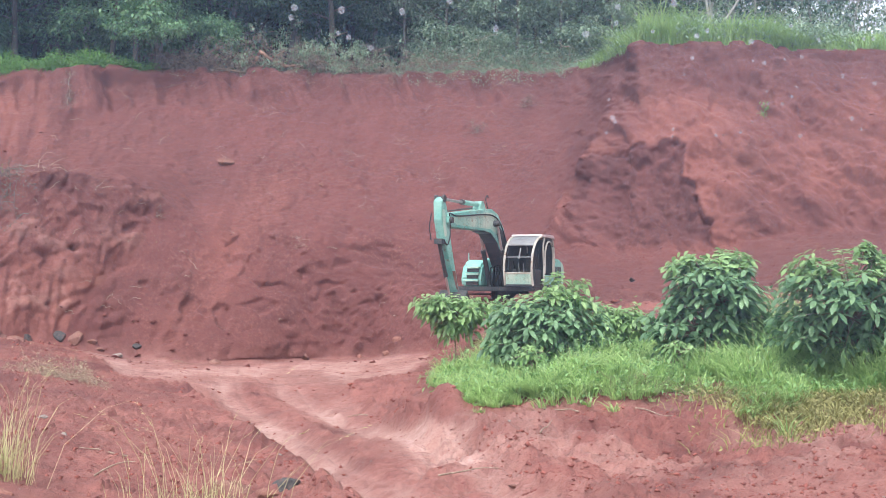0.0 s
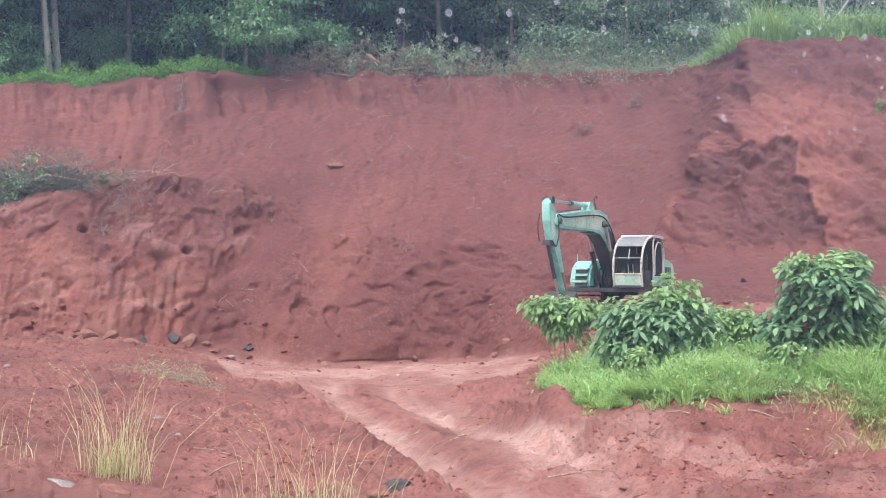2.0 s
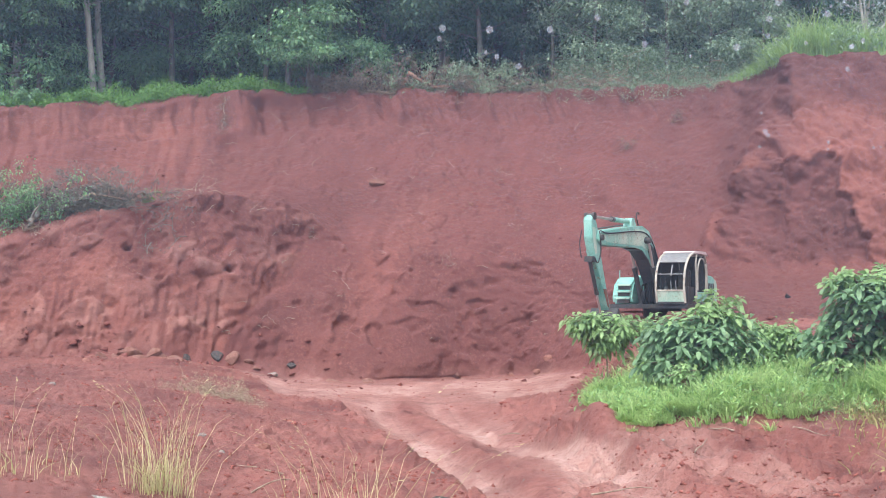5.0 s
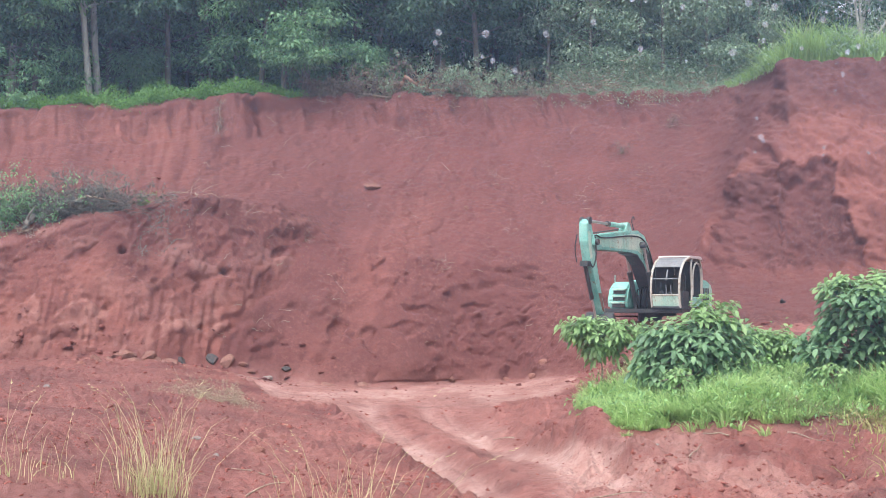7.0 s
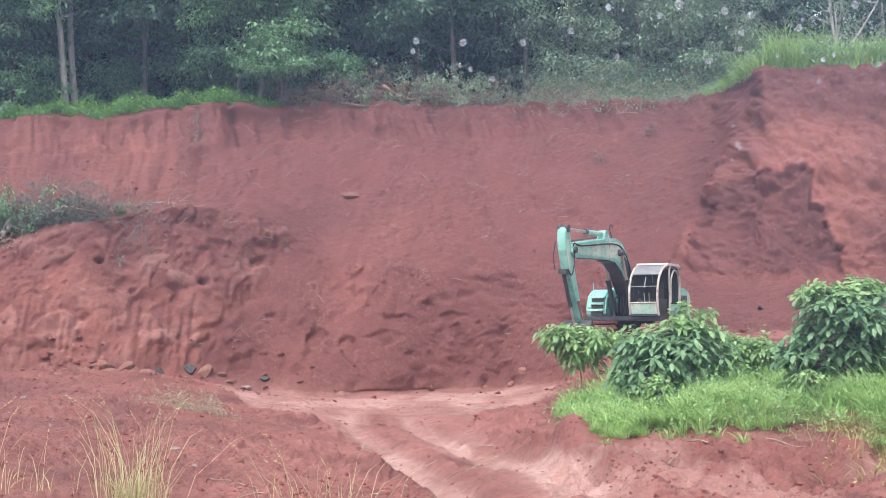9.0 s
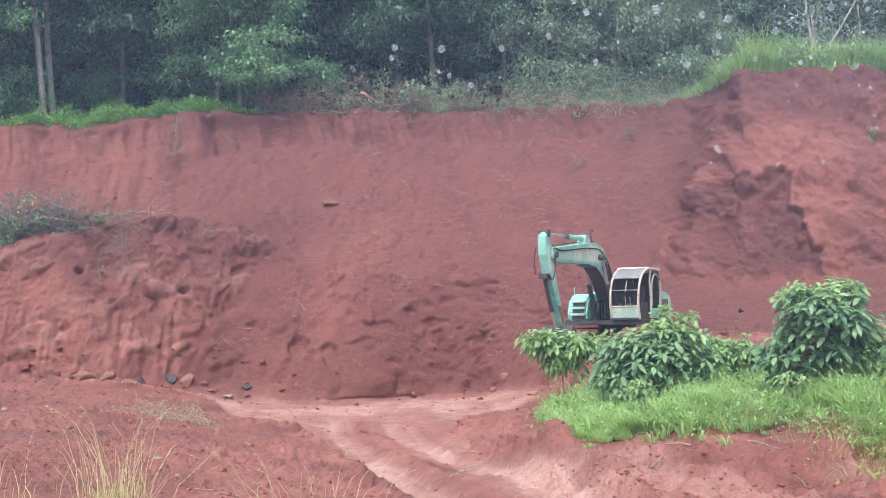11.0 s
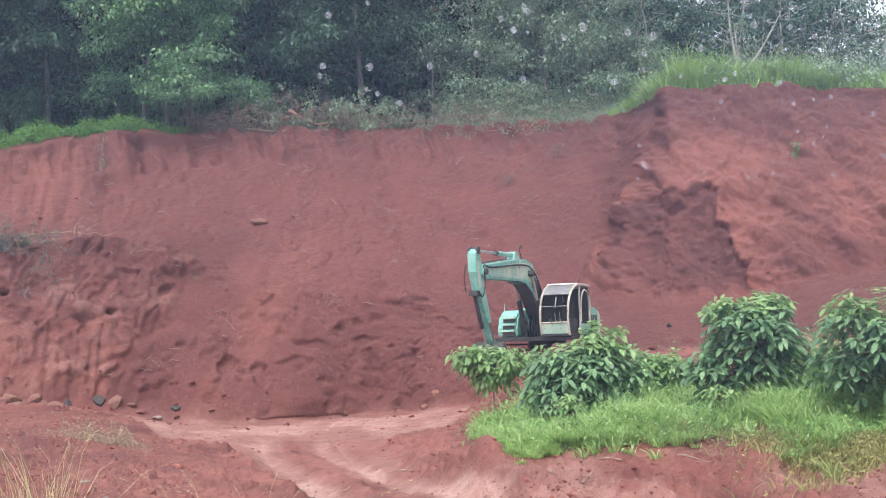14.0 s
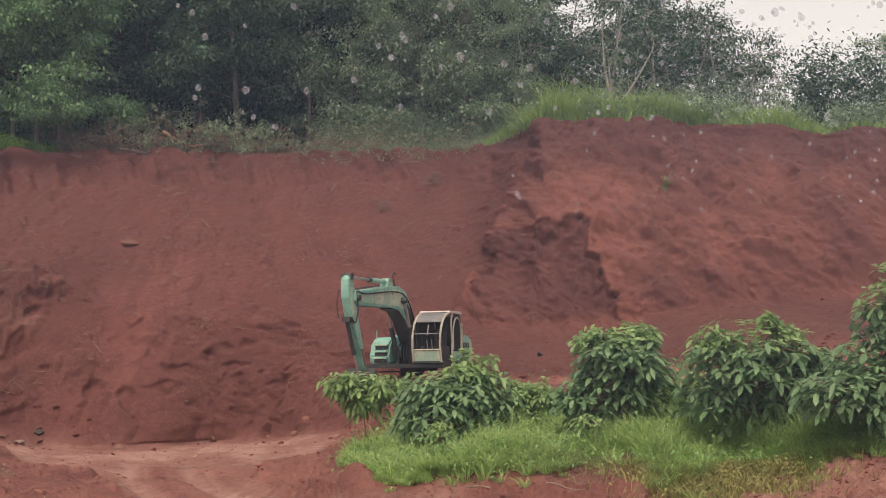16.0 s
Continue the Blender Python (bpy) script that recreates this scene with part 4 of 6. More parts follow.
shrub(10.75, 29.8, 1.4, 1.2, 1.0, 0.1, 1300, 13, SHRUB_YOUNG_LIT, "low light-green shrub between taller ones",
      lobes=[(-0.3, 0, 0.85, 0.6, 0.5, 0.45), (0.35, 0, 0.75, 0.55, 0.5, 0.42)], size=0.2)
shrub(14.55, 28.2, 2.3, 2.0, 2.1, 0.1, 3400, 14, SHRUB_LEAF, "tall dense coffee shrub with hanging glossy leaves",
      lobes=[(0.0, 0, 1.35, 0.85, 0.8, 0.72), (0.62, 0, 0.98, 0.5, 0.5, 0.5), (-0.65, 0.1, 0.75, 0.5, 0.5, 0.45), (0.1, 0.2, 0.7, 0.85, 0.6, 0.4), (0.35, 0, 1.75, 0.4, 0.4, 0.35), (-0.4, 0, 1.7, 0.4, 0.4, 0.3)], grow=1.12)
shrub(20.0, 27.0, 2.7, 2.0, 2.1, 0.1, 3600, 15, SHRUB_LEAF, "broad dark coffee shrub with drooping leaves",
      lobes=[(-0.2, 0, 1.3, 0.95, 0.8, 0.72), (0.7, 0, 1.25, 0.6, 0.6, 0.6), (-0.8, 0.2, 0.85, 0.45, 0.5, 0.45), (0.2, 0.3, 0.8, 0.95, 0.6, 0.45), (-0.7, 0, 1.65, 0.4, 0.4, 0.28), (0.25, 0, 1.9, 0.35, 0.35, 0.25)], grow=1.22)
shrub(25.3, 26.0, 2.2, 1.8, 2.4, 0.1, 2900, 16, SHRUB_LEAF, "tall coffee shrub with light leaf undersides",
      lobes=[(0.0, 0, 1.75, 0.75, 0.7, 0.75), (-0.4, 0, 0.9, 0.8, 0.7, 0.6), (-1.1, -0.1, 0.65, 0.6, 0.5, 0.35)], grow=1.2)


shrub(7.45, 26.9, 0.6, 0.5, 0.5, 0.05, 190, 17, SHRUB_YOUNG_LIT, "small lime-green seedling in the grass", lobes=[(0, 0, 0.42, 0.34, 0.3, 0.26)], size=0.16)
shrub(13.3, 26.9, 0.6, 0.5, 0.5, 0.05, 170, 18, SHRUB_YOUNG_LIT, "small lime-green seedling in the grass", lobes=[(0, 0, 0.42, 0.32, 0.3, 0.24)], size=0.15)


def terrace_grass():
    r = np.random.default_rng(90)
    # tussocks: many blades that spring from one foot and arch outwards
    n, per = 5600, 24
    b = 3.7 + 23.3 * r.uniform(0, 1, n)
    front = np.interp(b, [3.5, 4.2, 5.0, 6, 9, 12, 15, 17.5, 21, 24, 27], [31.0, 28.6, 26.2, 26.0, 26.2, 26.3, 26.2, 26.2, 26.1, 25.7, 25.2])
    back = np.interp(b, [3.5, 5, 8, 27], [32.0, 32.5, 33.5, 33.0])
    front = front + 0.3 * vnoise(b * 1.7, 0 * b, 0, 96) + 0.15 * vnoise(b * 5.1, 0 * b, 3, 97) - 0.16 * r.exponential(1, n)
    d = front - 0.12 + (back - front) * r.uniform(0, 1, n) ** 1.7
    x, y = d * np.sin(np.radians(b)), d * np.cos(np.radians(b))
    keep = fbm(x * 1.1, y * 1.1, 0, 3, 92) > -0.62
    x, y, b, d, front = x[keep], y[keep], b[keep], d[keep], front[keep]
    tall = np.clip(0.44 + 0.42 * fbm(x * 0.8, y * 0.8, 0, 3, 93), 0.14, 1.0) * r.uniform(0.7, 1.25, len(x))
    tall = tall * (0.52 + 0.48 * step(0, 1.3, d - front)) * (0.5 + 0.5 * step(4.6, 6.5, b)) * (1 + (0.25 * step(8, 13, b) + 0.65 * step(14, 18, b)) * step(0.15, 0.8, d - front))
    z = np.array([ground_z(float(i), float(j)) for i, j in zip(x, y)])
    c = np.stack([x, y, z], 1)
    m = len(c)
    ang = r.uniform(0, 2 * np.pi, (m, per))
    out = np.stack([np.cos(ang), np.sin(ang), 0 * ang], -1)
    slant = np.stack([vnoise(x * 0.9, y * 0.9, 0, 94), vnoise(x * 0.9, y * 0.9, 5, 95), 0 * x], 1)[:, None]
    over_edge = np.array([-0.1, -0.35, 0]) * (1 - step(0, 0.8, d - front))[:, None, None]
    lean = (out * r.uniform(0.15, 1.25, (m, per, 1)) + 0.6 * slant + over_edge).reshape(-1, 3)
    p = (c[:, None] + out * r.uniform(0, 0.11, (m, per, 1))).reshape(-1, 3)
    h = (tall[:, None] * r.uniform(0.45, 1.15, (m, per))).reshape(-1)
    tagged(new("terrace_grass", blades("terrace_grass", p, lean, h, 0.019, GRASS, 1.15, r)), "lush bright green grass tussocks on the earth terrace", "grass", kind="stuff")
    # long blades that arch over the rest
    k = r.integers(0, len(p), 2600)
    k = k[np.argsort(-h[k])]
    tagged(new("long_grass", blades("long_grass", p[k], 0.7 * lean[k] + r.normal(0, 0.2, (2600, 3)) * np.array([1, 1, 0]), h[k] * 1.1 + r.uniform(0.1, 0.4, 2600), 0.02, GRASS, 0.8, r)), "long arching blades above the green grass", "grass", kind="stuff")
    # a few pale flowering stalks above it
    k = r.integers(0, len(p), 420)
    tagged(new("grass_stalks", blades("grass_stalks", p[k], 0.4 * lean[k], h[k] * 1.35 + 0.1, 0.008, GREEN_DRY, 0.5, r)), "thin pale flowering stalks above the grass", "grass", kind="stuff")
    x, y = p[:, 0], p[:, 1]
    # leafy weeds and white flowers among it
    k = r.integers(0, len(x), 1100)
    w = np.repeat(p[k], 10, axis=0) + r.normal(0, 0.13, (11000, 3))
    w[:, 2] += np.repeat(h[k], 10) * r.uniform(0.3, 1.1, 11000)
    tagged(new("leafy_weeds", leaves("leafy_weeds", w, r.normal(0, 1, w.shape) + np.array([0, -0.3, 0.1]), np.array([0, -0.2, 1.0]) + r.normal(0, 0.3, w.shape), r.uniform(0.07, 0.15, 11000), r.uniform(0.03, 0.06, 11000), MEADOW_LEAF)),
           "light green leafy weeds in the grass", "weed", kind="stuff")
    k = r.integers(0, len(x), 110)
    f = np.repeat(p[k], 5, axis=0)
    f[:, 2] += np.repeat(h[k] * r.uniform(0.75, 1.05, 110), 5)
    a = np.tile(np.arange(5) * 1.257, 110)
    tagged(new("white_flowers", leaves("white_flowers", f, np.stack([np.cos(a), np.sin(a), 0.25 + 0 * a], 1), np.array([0, -0.6, 0.8]) + 0 * f, 0.022, 0.016, PETAL)), "tiny white flowers scattered through the grass", "flower", kind="stuff")
    # yellowed weeds creeping down the terrace's front
    n = 3000
    b = r.normal(18.6, 1.9, n)
    d = 25.9 - np.abs(r.normal(0, 0.8, n))
    x, y = d * np.sin(np.radians(b)), d * np.cos(np.radians(b))
    p = np.stack([x, y, [ground_z(float(i), float(j)) for i, j in zip(x, y)]], 1)
    lean = r.normal(0, 0.7, p.shape) * np.array([1, 1, 0])
    tagged(new("yellowed_weeds", blades("yellowed_weeds", p, lean, r.uniform(0.1, 0.42, n), 0.02, YELLOW_WEED, 0.9, r)), "yellowing weeds creeping over the red bank", "weed", kind="stuff")
    w = np.repeat(p[::4], 3, axis=0) + r.normal(0, 0.06, (len(p[::4]) * 3, 3)) + np.array([0, 0, 0.12])
    tagged(new("yellowed_leaves", leaves("yellowed_leaves", w, r.normal(0, 1, w.shape) + np.array([0, -0.4, 0]), np.array([0, -0.4, 1.0]) + r.normal(0, 0.3, w.shape), r.uniform(0.05, 0.11, len(w)), 0.04, YELLOW_WEED)), "small yellowed leaves on the red bank", "weed", kind="stuff")
    n = 420
    b = r.uniform(10.5, 17.0, n)
    d = np.interp(b, [10, 17], [26.2, 25.9]) - np.abs(r.normal(0, 0.35, n))
    x, y = d * np.sin(np.radians(b)), d * np.cos(np.radians(b))
    p = np.stack([x, y, [ground_z(float(i), float(j)) for i, j in zip(x, y)]], 1)
    tagged(new("dead_grass", blades("dead_grass", p, r.normal(0, 0.9, p.shape) * np.array([1, 1, 0]) + np.array([0, -0.6, 0]), r.uniform(0.15, 0.5, n), 0.009, STRAW, 1.2, r)), "dead roots and straw hanging over the bank", "grass", kind="stuff")


terrace_grass()


def dry_clump(b, d, count, height, spread, seed, label, green=0.35):
    """A clump of tall dry grass: thin arching stalks with feathery heads, green blades at the foot."""
    r = np.random.default_rng(seed)
    foot = at(b, d)
    thing = tagged(new("dry_grass_clump"), label, "grass clump", "dry grass clumps")
    thing.location = foot
    o = r.normal(0, 1, (count, 3)) * np.array([spread * 0.28, spread * 0.28, 0])
    o[:, 2] = [ground_z(foot.x + float(q[0]), foot.y + float(q[1])) - foot.z - 0.02 for q in o]
    lean = o * np.array([0.9, 0.9, 0]) + r.normal(0, 0.34, o.shape) * np.array([1, 1, 0])
    h = height * r.uniform(0.25, 1.0, count) ** 1.2
    hang(blades("stalks", o, lean, h, 0.008, DRY_GRASS, 0.6, r), thing)
    n = int(count * 0.5)
    o2 = r.normal(0, 1, (n, 3)) * np.array([spread * 0.2, spread * 0.2, 0])
    o2[:, 2] = [ground_z(foot.x + float(q[0]), foot.y + float(q[1])) - foot.z - 0.02 for q in o2]
    hang(blades("blades", o2, r.normal(0, 0.75, o2.shape) * np.array([1, 1, 0]), height * green * r.uniform(0.5, 1.3, n), 0.013, GREEN_DRY, 0.8, r), thing)
    # seed heads on the tallest stalks
    top = np.argsort(h)[-max(4, count // 7):]
    t = o[top] + np.array([0, 0, 1.0]) * (h[top] * (1 - 0.36 * 0.6))[:, None] + lean[top] * (h[top] * 0.6)[:, None]
    c = np.repeat(t, 9, axis=0)
    way = np.repeat(unit(lean[top] * 1.2 + np.array([0, 0, 0.55])), 9, axis=0)
    c = c - way * r.uniform(0, 0.22, (len(c), 1))
    hang(leaves("seed_heads", c, way + r.normal(0, 0.25, c.shape), r.normal(0, 1, c.shape), 0.05, 0.009, DRY_GRASS), thing)
    return thing


dry_clump(-12.75, 19.0, 125, 1.9, 0.85, 21, "tall dry yellow grass clump on bare red earth")
dry_clump(-5.2, 18.5, 95, 1.7, 1.4, 22, "thin dry grass clump with long bent stalks", 0.28)
dry_clump(-17.3, 19.0, 24, 1.5, 1.2, 23, "sparse dry grass stalks on red earth", 0.2)
dry_clump(-18.9, 18.6, 22, 1.6, 0.8, 24, "sparse dry grass stalks on red earth", 0.25)
dry_clump(-7.6, 18.2, 22, 1.2, 1.0, 25, "few bent dry stalks beside stones", 0.2)
dry_clump(-4.9, 18.8, 3, 2.75, 0.35, 26, "few very tall thin dry stalks", 0.12)

# ---- the old excavator ----
def paint_material(name, base, faded, chip, gloss=0.5):
    m = Mat(name, gloss, spec=0.4)
    c = m.mix(m.ramp(m.noise(1.6, 5), 0.35, 0.7), base, faded)
    streak = m.noise(5, 5, 0.7, stretch=(1, 1, 0.22))
    c = m.mix(m.mul(m.ramp(streak, 0.52, 0.7), 0.75), c, faded)
    c = m.mix(m.ramp(m.noise(7, 6, 0.75), 0.58, 0.66), c, chip)
    c = m.mix(m.mul(m.ramp(m.noise(2.5, 6, 0.7, stretch=(1, 1, 0.4)), 0.55, 0.72), 0.55), c, (0.05, 0.05, 0.045))
    m.colour(c).bump(m.noise(22, 4), 0.2, 0.01)
    return m.m


TURQUOISE = paint_material("faded_turquoise_paint", (0.10, 0.32, 0.27), (0.28, 0.47, 0.40), (0.20, 0.10, 0.06))
BLEACHED = paint_material("bleached_turquoise_paint", (0.24, 0.42, 0.34), (0.50, 0.54, 0.44), (0.24, 0.12, 0.07))
CREAM = paint_material("rust_specked_cream_paint", (0.27, 0.245, 0.20), (0.44, 0.41, 0.35), (0.16, 0.07, 0.045))
ROOF_PAINT = paint_material("pinkish_weathered_roof", (0.42, 0.33, 0.32), (0.58, 0.50, 0.49), (0.22, 0.11, 0.08))
DARK_STEEL = paint_material("grimy_dark_steel", (0.020, 0.024, 0.026), (0.055, 0.055, 0.055), (0.12, 0.06, 0.04))
RUST = paint_material("rusty_track_steel", (0.11, 0.055, 0.04), (0.20, 0.10, 0.075), (0.05, 0.035, 0.03), 0.8)
VISOR = paint_material("scuffed_grey_panel", (0.13, 0.13, 0.135), (0.22, 0.22, 0.22), (0.15, 0.13, 0.12))
CHROME = Mat("worn_steel_rod", 0.35, 0.9).colour((0.5, 0.5, 0.48)).m
RUBBER = Mat("black_hose_rubber", 0.7).colour((0.02, 0.02, 0.022)).m
SEAT_CLOTH = Mat("dirty_seat_cloth", 0.95).colour((0.06, 0.055, 0.05)).m


def box(bm, x0, x1, y0, y1, z0, z1):
    v = bmesh.ops.create_cube(bm, size=1)["verts"]
    bmesh.ops.scale(bm, vec=(x1 - x0, y1 - y0, z1 - z0), verts=v)
    bmesh.ops.translate(bm, vec=((x0 + x1) / 2, (y0 + y1) / 2, (z0 + z1) / 2), verts=v)
    return bm


def profile(bm, pts, y0, y1):
    """A side outline of (x, z), drawn out from y0 to y1."""
    a = [bm.verts.new((x, y0, z)) for x, z in pts]
    b = [bm.verts.new((x, y1, z)) for x, z in pts]
    bm.faces.new(a), bm.faces.new(b[::-1])
    for i in range(len(pts)):
        j = (i + 1) % len(pts)
        bm.faces.new((a[i], b[i], b[j], a[j]))
    return bm


def rod(bm, p, q, r, sides=14):
    p, q = Vector(p), Vector(q)
    v = bmesh.ops.create_cone(bm, cap_ends=True, segments=sides, radius1=r, radius2=r, depth=(q - p).length)["verts"]
    bmesh.ops.transform(bm, matrix=Matrix.Translation((p + q) / 2) @ (q - p).to_track_quat("Z", "Y").to_matrix().to_4x4(), verts=v)
    return bm


def pipe(name, pts, r, material, parent, label="", sides=8):
    """A bent tube through the points, rounded at its bends."""
    pts = [np.array(p, float) for p in pts]
    path = [pts[0]]
    for a, b, c in zip(pts, pts[1:], pts[2:]):
        for s in (0.0, 0.25, 0.5, 0.75, 1.0):
            u0, u1 = a + (b - a) * (0.6 + 0.4 * s), b + (c - b) * 0.4 * s
            path.append(u0 * (1 - s) + u1 * s)
    path.append(pts[-1])
    return hang(tubes(name, [(np.array(path), r)], material, sides), parent, name, label)


def cylinder_ram(p, q, split, r, parent, label):
    """A hydraulic ram: painted barrel from p, steel piston rod to q, and eyes at both ends."""
    p, q = Vector(p), Vector(q)
    mid = p.lerp(q, split)
    barrel = part("hydraulic_cylinder", rod(bmesh.new(), p, mid, r), DARK_STEEL if "dark" in label else TURQUOISE, parent, label)
    part("piston_rod", rod(bmesh.new(), mid, q, r * 0.55), CHROME, barrel, "worn steel rod")
    part("collar", rod(bmesh.new(), mid - (q - p).normalized() * 0.1, mid + (q - p).normalized() * 0.02, r * 1.18), DARK_STEEL, barrel)
    for c in (p, q):
        part("pin_eye", rod(bmesh.new(), c + Vector((0, -r * 1.1, 0)), c + Vector((0, r * 1.1, 0)), r * 1.1), DARK_STEEL, barrel)


def excavator():
    x, y = 5.53, 47.35
    ex = tagged(new("excavator"), "old faded turquoise excavator with a stripped cab, parked on red earth", "excavator")
    ex.matrix_basis = pose(x, y, base_height(x, y) + 0.03, 0, 0, -118.7)
    # boom: a bent box girder
    boom_line = [(0.25, 1.42), (0.55, 1.38), (1.05, 1.85), (1.65, 2.5), (2.15, 2.76), (2.7, 2.80), (5.18, 2.78), (5.41, 2.92), (5.41, 3.1), (5.23, 3.2), (2.75, 3.46), (2.1, 3.5), (1.6, 3.36), (1.15, 2.95), (0.7, 2.25), (0.3, 1.75)]
    boom = part("boom", profile(bmesh.new(), boom_line, -0.22, 0.22), TURQUOISE, ex, "streaked turquoise boom with bleached sides", 0.025)
    part("side_plate", profile(bmesh.new(), [(1.75, 2.72), (2.2, 2.86), (4.83, 2.88), (5.08, 2.98), (5.03, 3.1), (2.7, 3.36), (2.1, 3.38), (1.75, 3.25)], 0.222, 0.228), BLEACHED, boom, "bleached side plate")
    part("underside", profile(bmesh.new(), [(0.6, 1.37), (1.08, 1.82), (1.68, 2.47), (2.2, 2.745), (2.7, 2.785), (2.7, 2.765), (2.2, 2.715), (1.72, 2.44), (1.12, 1.78), (0.62, 1.33)], -0.215, 0.215), DARK_STEEL, boom, "dark plate along the boom's underside")
    part("pivot_pin", rod(bmesh.new(), (5.28, -0.3, 3.0), (5.28, 0.3, 3.0), 0.09), DARK_STEEL, boom)
    part("oil_stain_plate", profile(bmesh.new(), [(0.35, 1.5), (0.6, 1.45), (1.05, 1.92), (1.6, 2.55), (1.75, 2.75), (1.5, 2.95), (1.2, 2.8), (0.75, 2.15), (0.4, 1.75)], 0.222, 0.227), DARK_STEEL, boom, "darker side plate on the lower boom")
    part("pivot_pin", rod(bmesh.new(), (1.95, -0.34, 3.05), (1.95, 0.34, 3.05), 0.1), DARK_STEEL, boom)
    part("mount_ear", profile(bmesh.new(), [(2.35, 3.44), (2.55, 3.72), (2.72, 3.72), (2.95, 3.42)], -0.12, 0.12), TURQUOISE, boom, bevel=0.01)
    pipe("hose", [(0.7, 0.24, 2.1), (1.4, 0.27, 3.0), (2.0, 0.27, 3.3), (2.9, 0.26, 3.3), (4.93, 0.26, 3.12), (5.33, 0.24, 3.2)], 0.022, RUBBER, boom)
    pipe("hose", [(2.2, 0.1, 3.52), (2.4, 0.1, 3.8), (2.25, 0.1, 3.95), (2.15, 0.1, 3.85)], 0.02, RUBBER, boom)
    pipe("pipe", [(2.1, -0.12, 3.54), (2.9, -0.12, 3.5), (5.13, -0.12, 3.26)], 0.02, DARK_STEEL, boom)
    # stick
    stick = part("stick", profile(bmesh.new(), [(5.45, 3.60), (5.60, 3.68), (5.74, 3.52), (5.70, 3.0), (5.44, 2.3), (4.66, 1.0), (4.55, 0.86), (4.42, 0.92), (4.78, 1.7), (5.08, 2.4), (5.16, 2.85), (5.30, 3.2)], -0.135, 0.135), TURQUOISE, ex, "turquoise dipper stick, rusted towards its lower end", 0.02)
    part("reinforcement", profile(bmesh.new(), [(5.5, 3.3), (5.69, 3.3), (5.66, 2.95), (5.5, 2.5), (5.36, 2.55)], 0.137, 0.143), BLEACHED, stick)
    part("lower_plate", profile(bmesh.new(), [(4.72, 1.5), (4.94, 1.5), (4.64, 1.0), (4.5, 0.92)], 0.137, 0.145), RUST, stick, "rust-brown lower end")
    for yy in (-0.12, 0.12):
        part("pin_eye", rod(bmesh.new(), (5.55, yy - 0.04, 3.62), (5.55, yy + 0.04, 3.62), 0.11), DARK_STEEL, stick)
    part("bracket", box(bmesh.new(), 5.38, 5.68, -0.13, 0.13, 2.28, 2.44), DARK_STEEL, stick, bevel=0.01)
    pipe("hose", [(5.33, 0.2, 3.2), (5.28, 0.24, 2.6), (5.48, 0.22, 2.2), (5.63, 0.18, 2.4)], 0.02, RUBBER, stick)
    pipe("hose", [(5.79, -0.16, 3.2), (5.89, -0.19, 2.8), (5.81, -0.16, 2.4)], 0.018, RUBBER, stick)
    cylinder_ram((2.65, 0.02, 3.6), (5.55, 0.02, 3.62), 0.48, 0.075, ex, "turquoise stick cylinder")
    cylinder_ram((5.62, 0.0, 2.38), (4.78, 0.0, 0.72), 0.62, 0.06, ex, "dark oily bucket cylinder")
    for yy in (-0.32, 0.32):
        cylinder_ram((0.95, yy, 1.05), (1.95, yy, 3.05), 0.58, 0.08, ex, "dark grimy boom cylinder")
    # bucket, curled in
    bk = [(4.5, 0.95), (4.78, 0.6), (4.7, 0.2), (4.3, 0.03), (3.8, 0.05), (3.6, 0.25), (3.8, 0.28), (4.2, 0.5)]
    bucket = part("bucket", profile(bmesh.new(), bk, -0.45, 0.45), DARK_STEEL, ex, "earth-stained digging bucket", 0.02)
    for k in range(5):
        yy = -0.38 + 0.19 * k
        part("tooth", profile(bmesh.new(), [(3.83, 0.05), (3.83, 0.14), (3.45, 0.2)], yy - 0.05, yy + 0.05), RUST, bucket)
    # upper body
    deck = part("deck", box(bmesh.new(), -1.62, 1.35, -1.35, 1.38, 0.92, 1.06), DARK_STEEL, ex, "grimy dark slewing deck", 0.02)
    tool = part("tool_box", profile(bmesh.new(), [(-0.3, 1.06), (1.3, 1.06), (1.36, 1.3), (1.2, 1.72), (0.9, 1.92), (-0.3, 1.95)], -1.18, -0.5), TURQUOISE, ex, "rounded faded turquoise tool box", 0.06)
    for k in range(3):
        part("tread", box(bmesh.new(), 1.12 - 0.1 * k, 1.45 - 0.045 * k, -1.0, -0.55, 1.22 + 0.21 * k, 1.27 + 0.21 * k), BLEACHED, tool, "worn step tread", 0.012)
        # a dark block stands for the shaded gap under each tread
        part("recess", box(bmesh.new(), 1.15 - 0.1 * k, 1.385 - 0.045 * k, -0.98, -0.57, 1.10 + 0.21 * k, 1.21 + 0.21 * k), DARK_STEEL, tool)
    part("handrail", rod(bmesh.new(), (0.9, -1.1, 1.9), (0.9, -1.1, 2.15), 0.015), TURQUOISE, tool)
    hood = part("engine_hood", profile(bmesh.new(), [(-1.6, 1.06), (-0.5, 1.06), (-0.5, 1.95), (-0.65, 2.02), (-1.45, 2.0), (-1.6, 1.9)], -1.2, 1.2), TURQUOISE, ex, "faded turquoise engine hood", 0.05)
    for k in range(6):
        part("louvre", box(bmesh.new(), -1.5 + 0.15 * k, -1.41 + 0.15 * k, 1.195, 1.215, 1.25, 1.75), DARK_STEEL, hood)
    part("exhaust_pipe", rod(bmesh.new(), (-1.2, -0.6, 1.95), (-1.2, -0.6, 2.3), 0.06), RUST, hood)
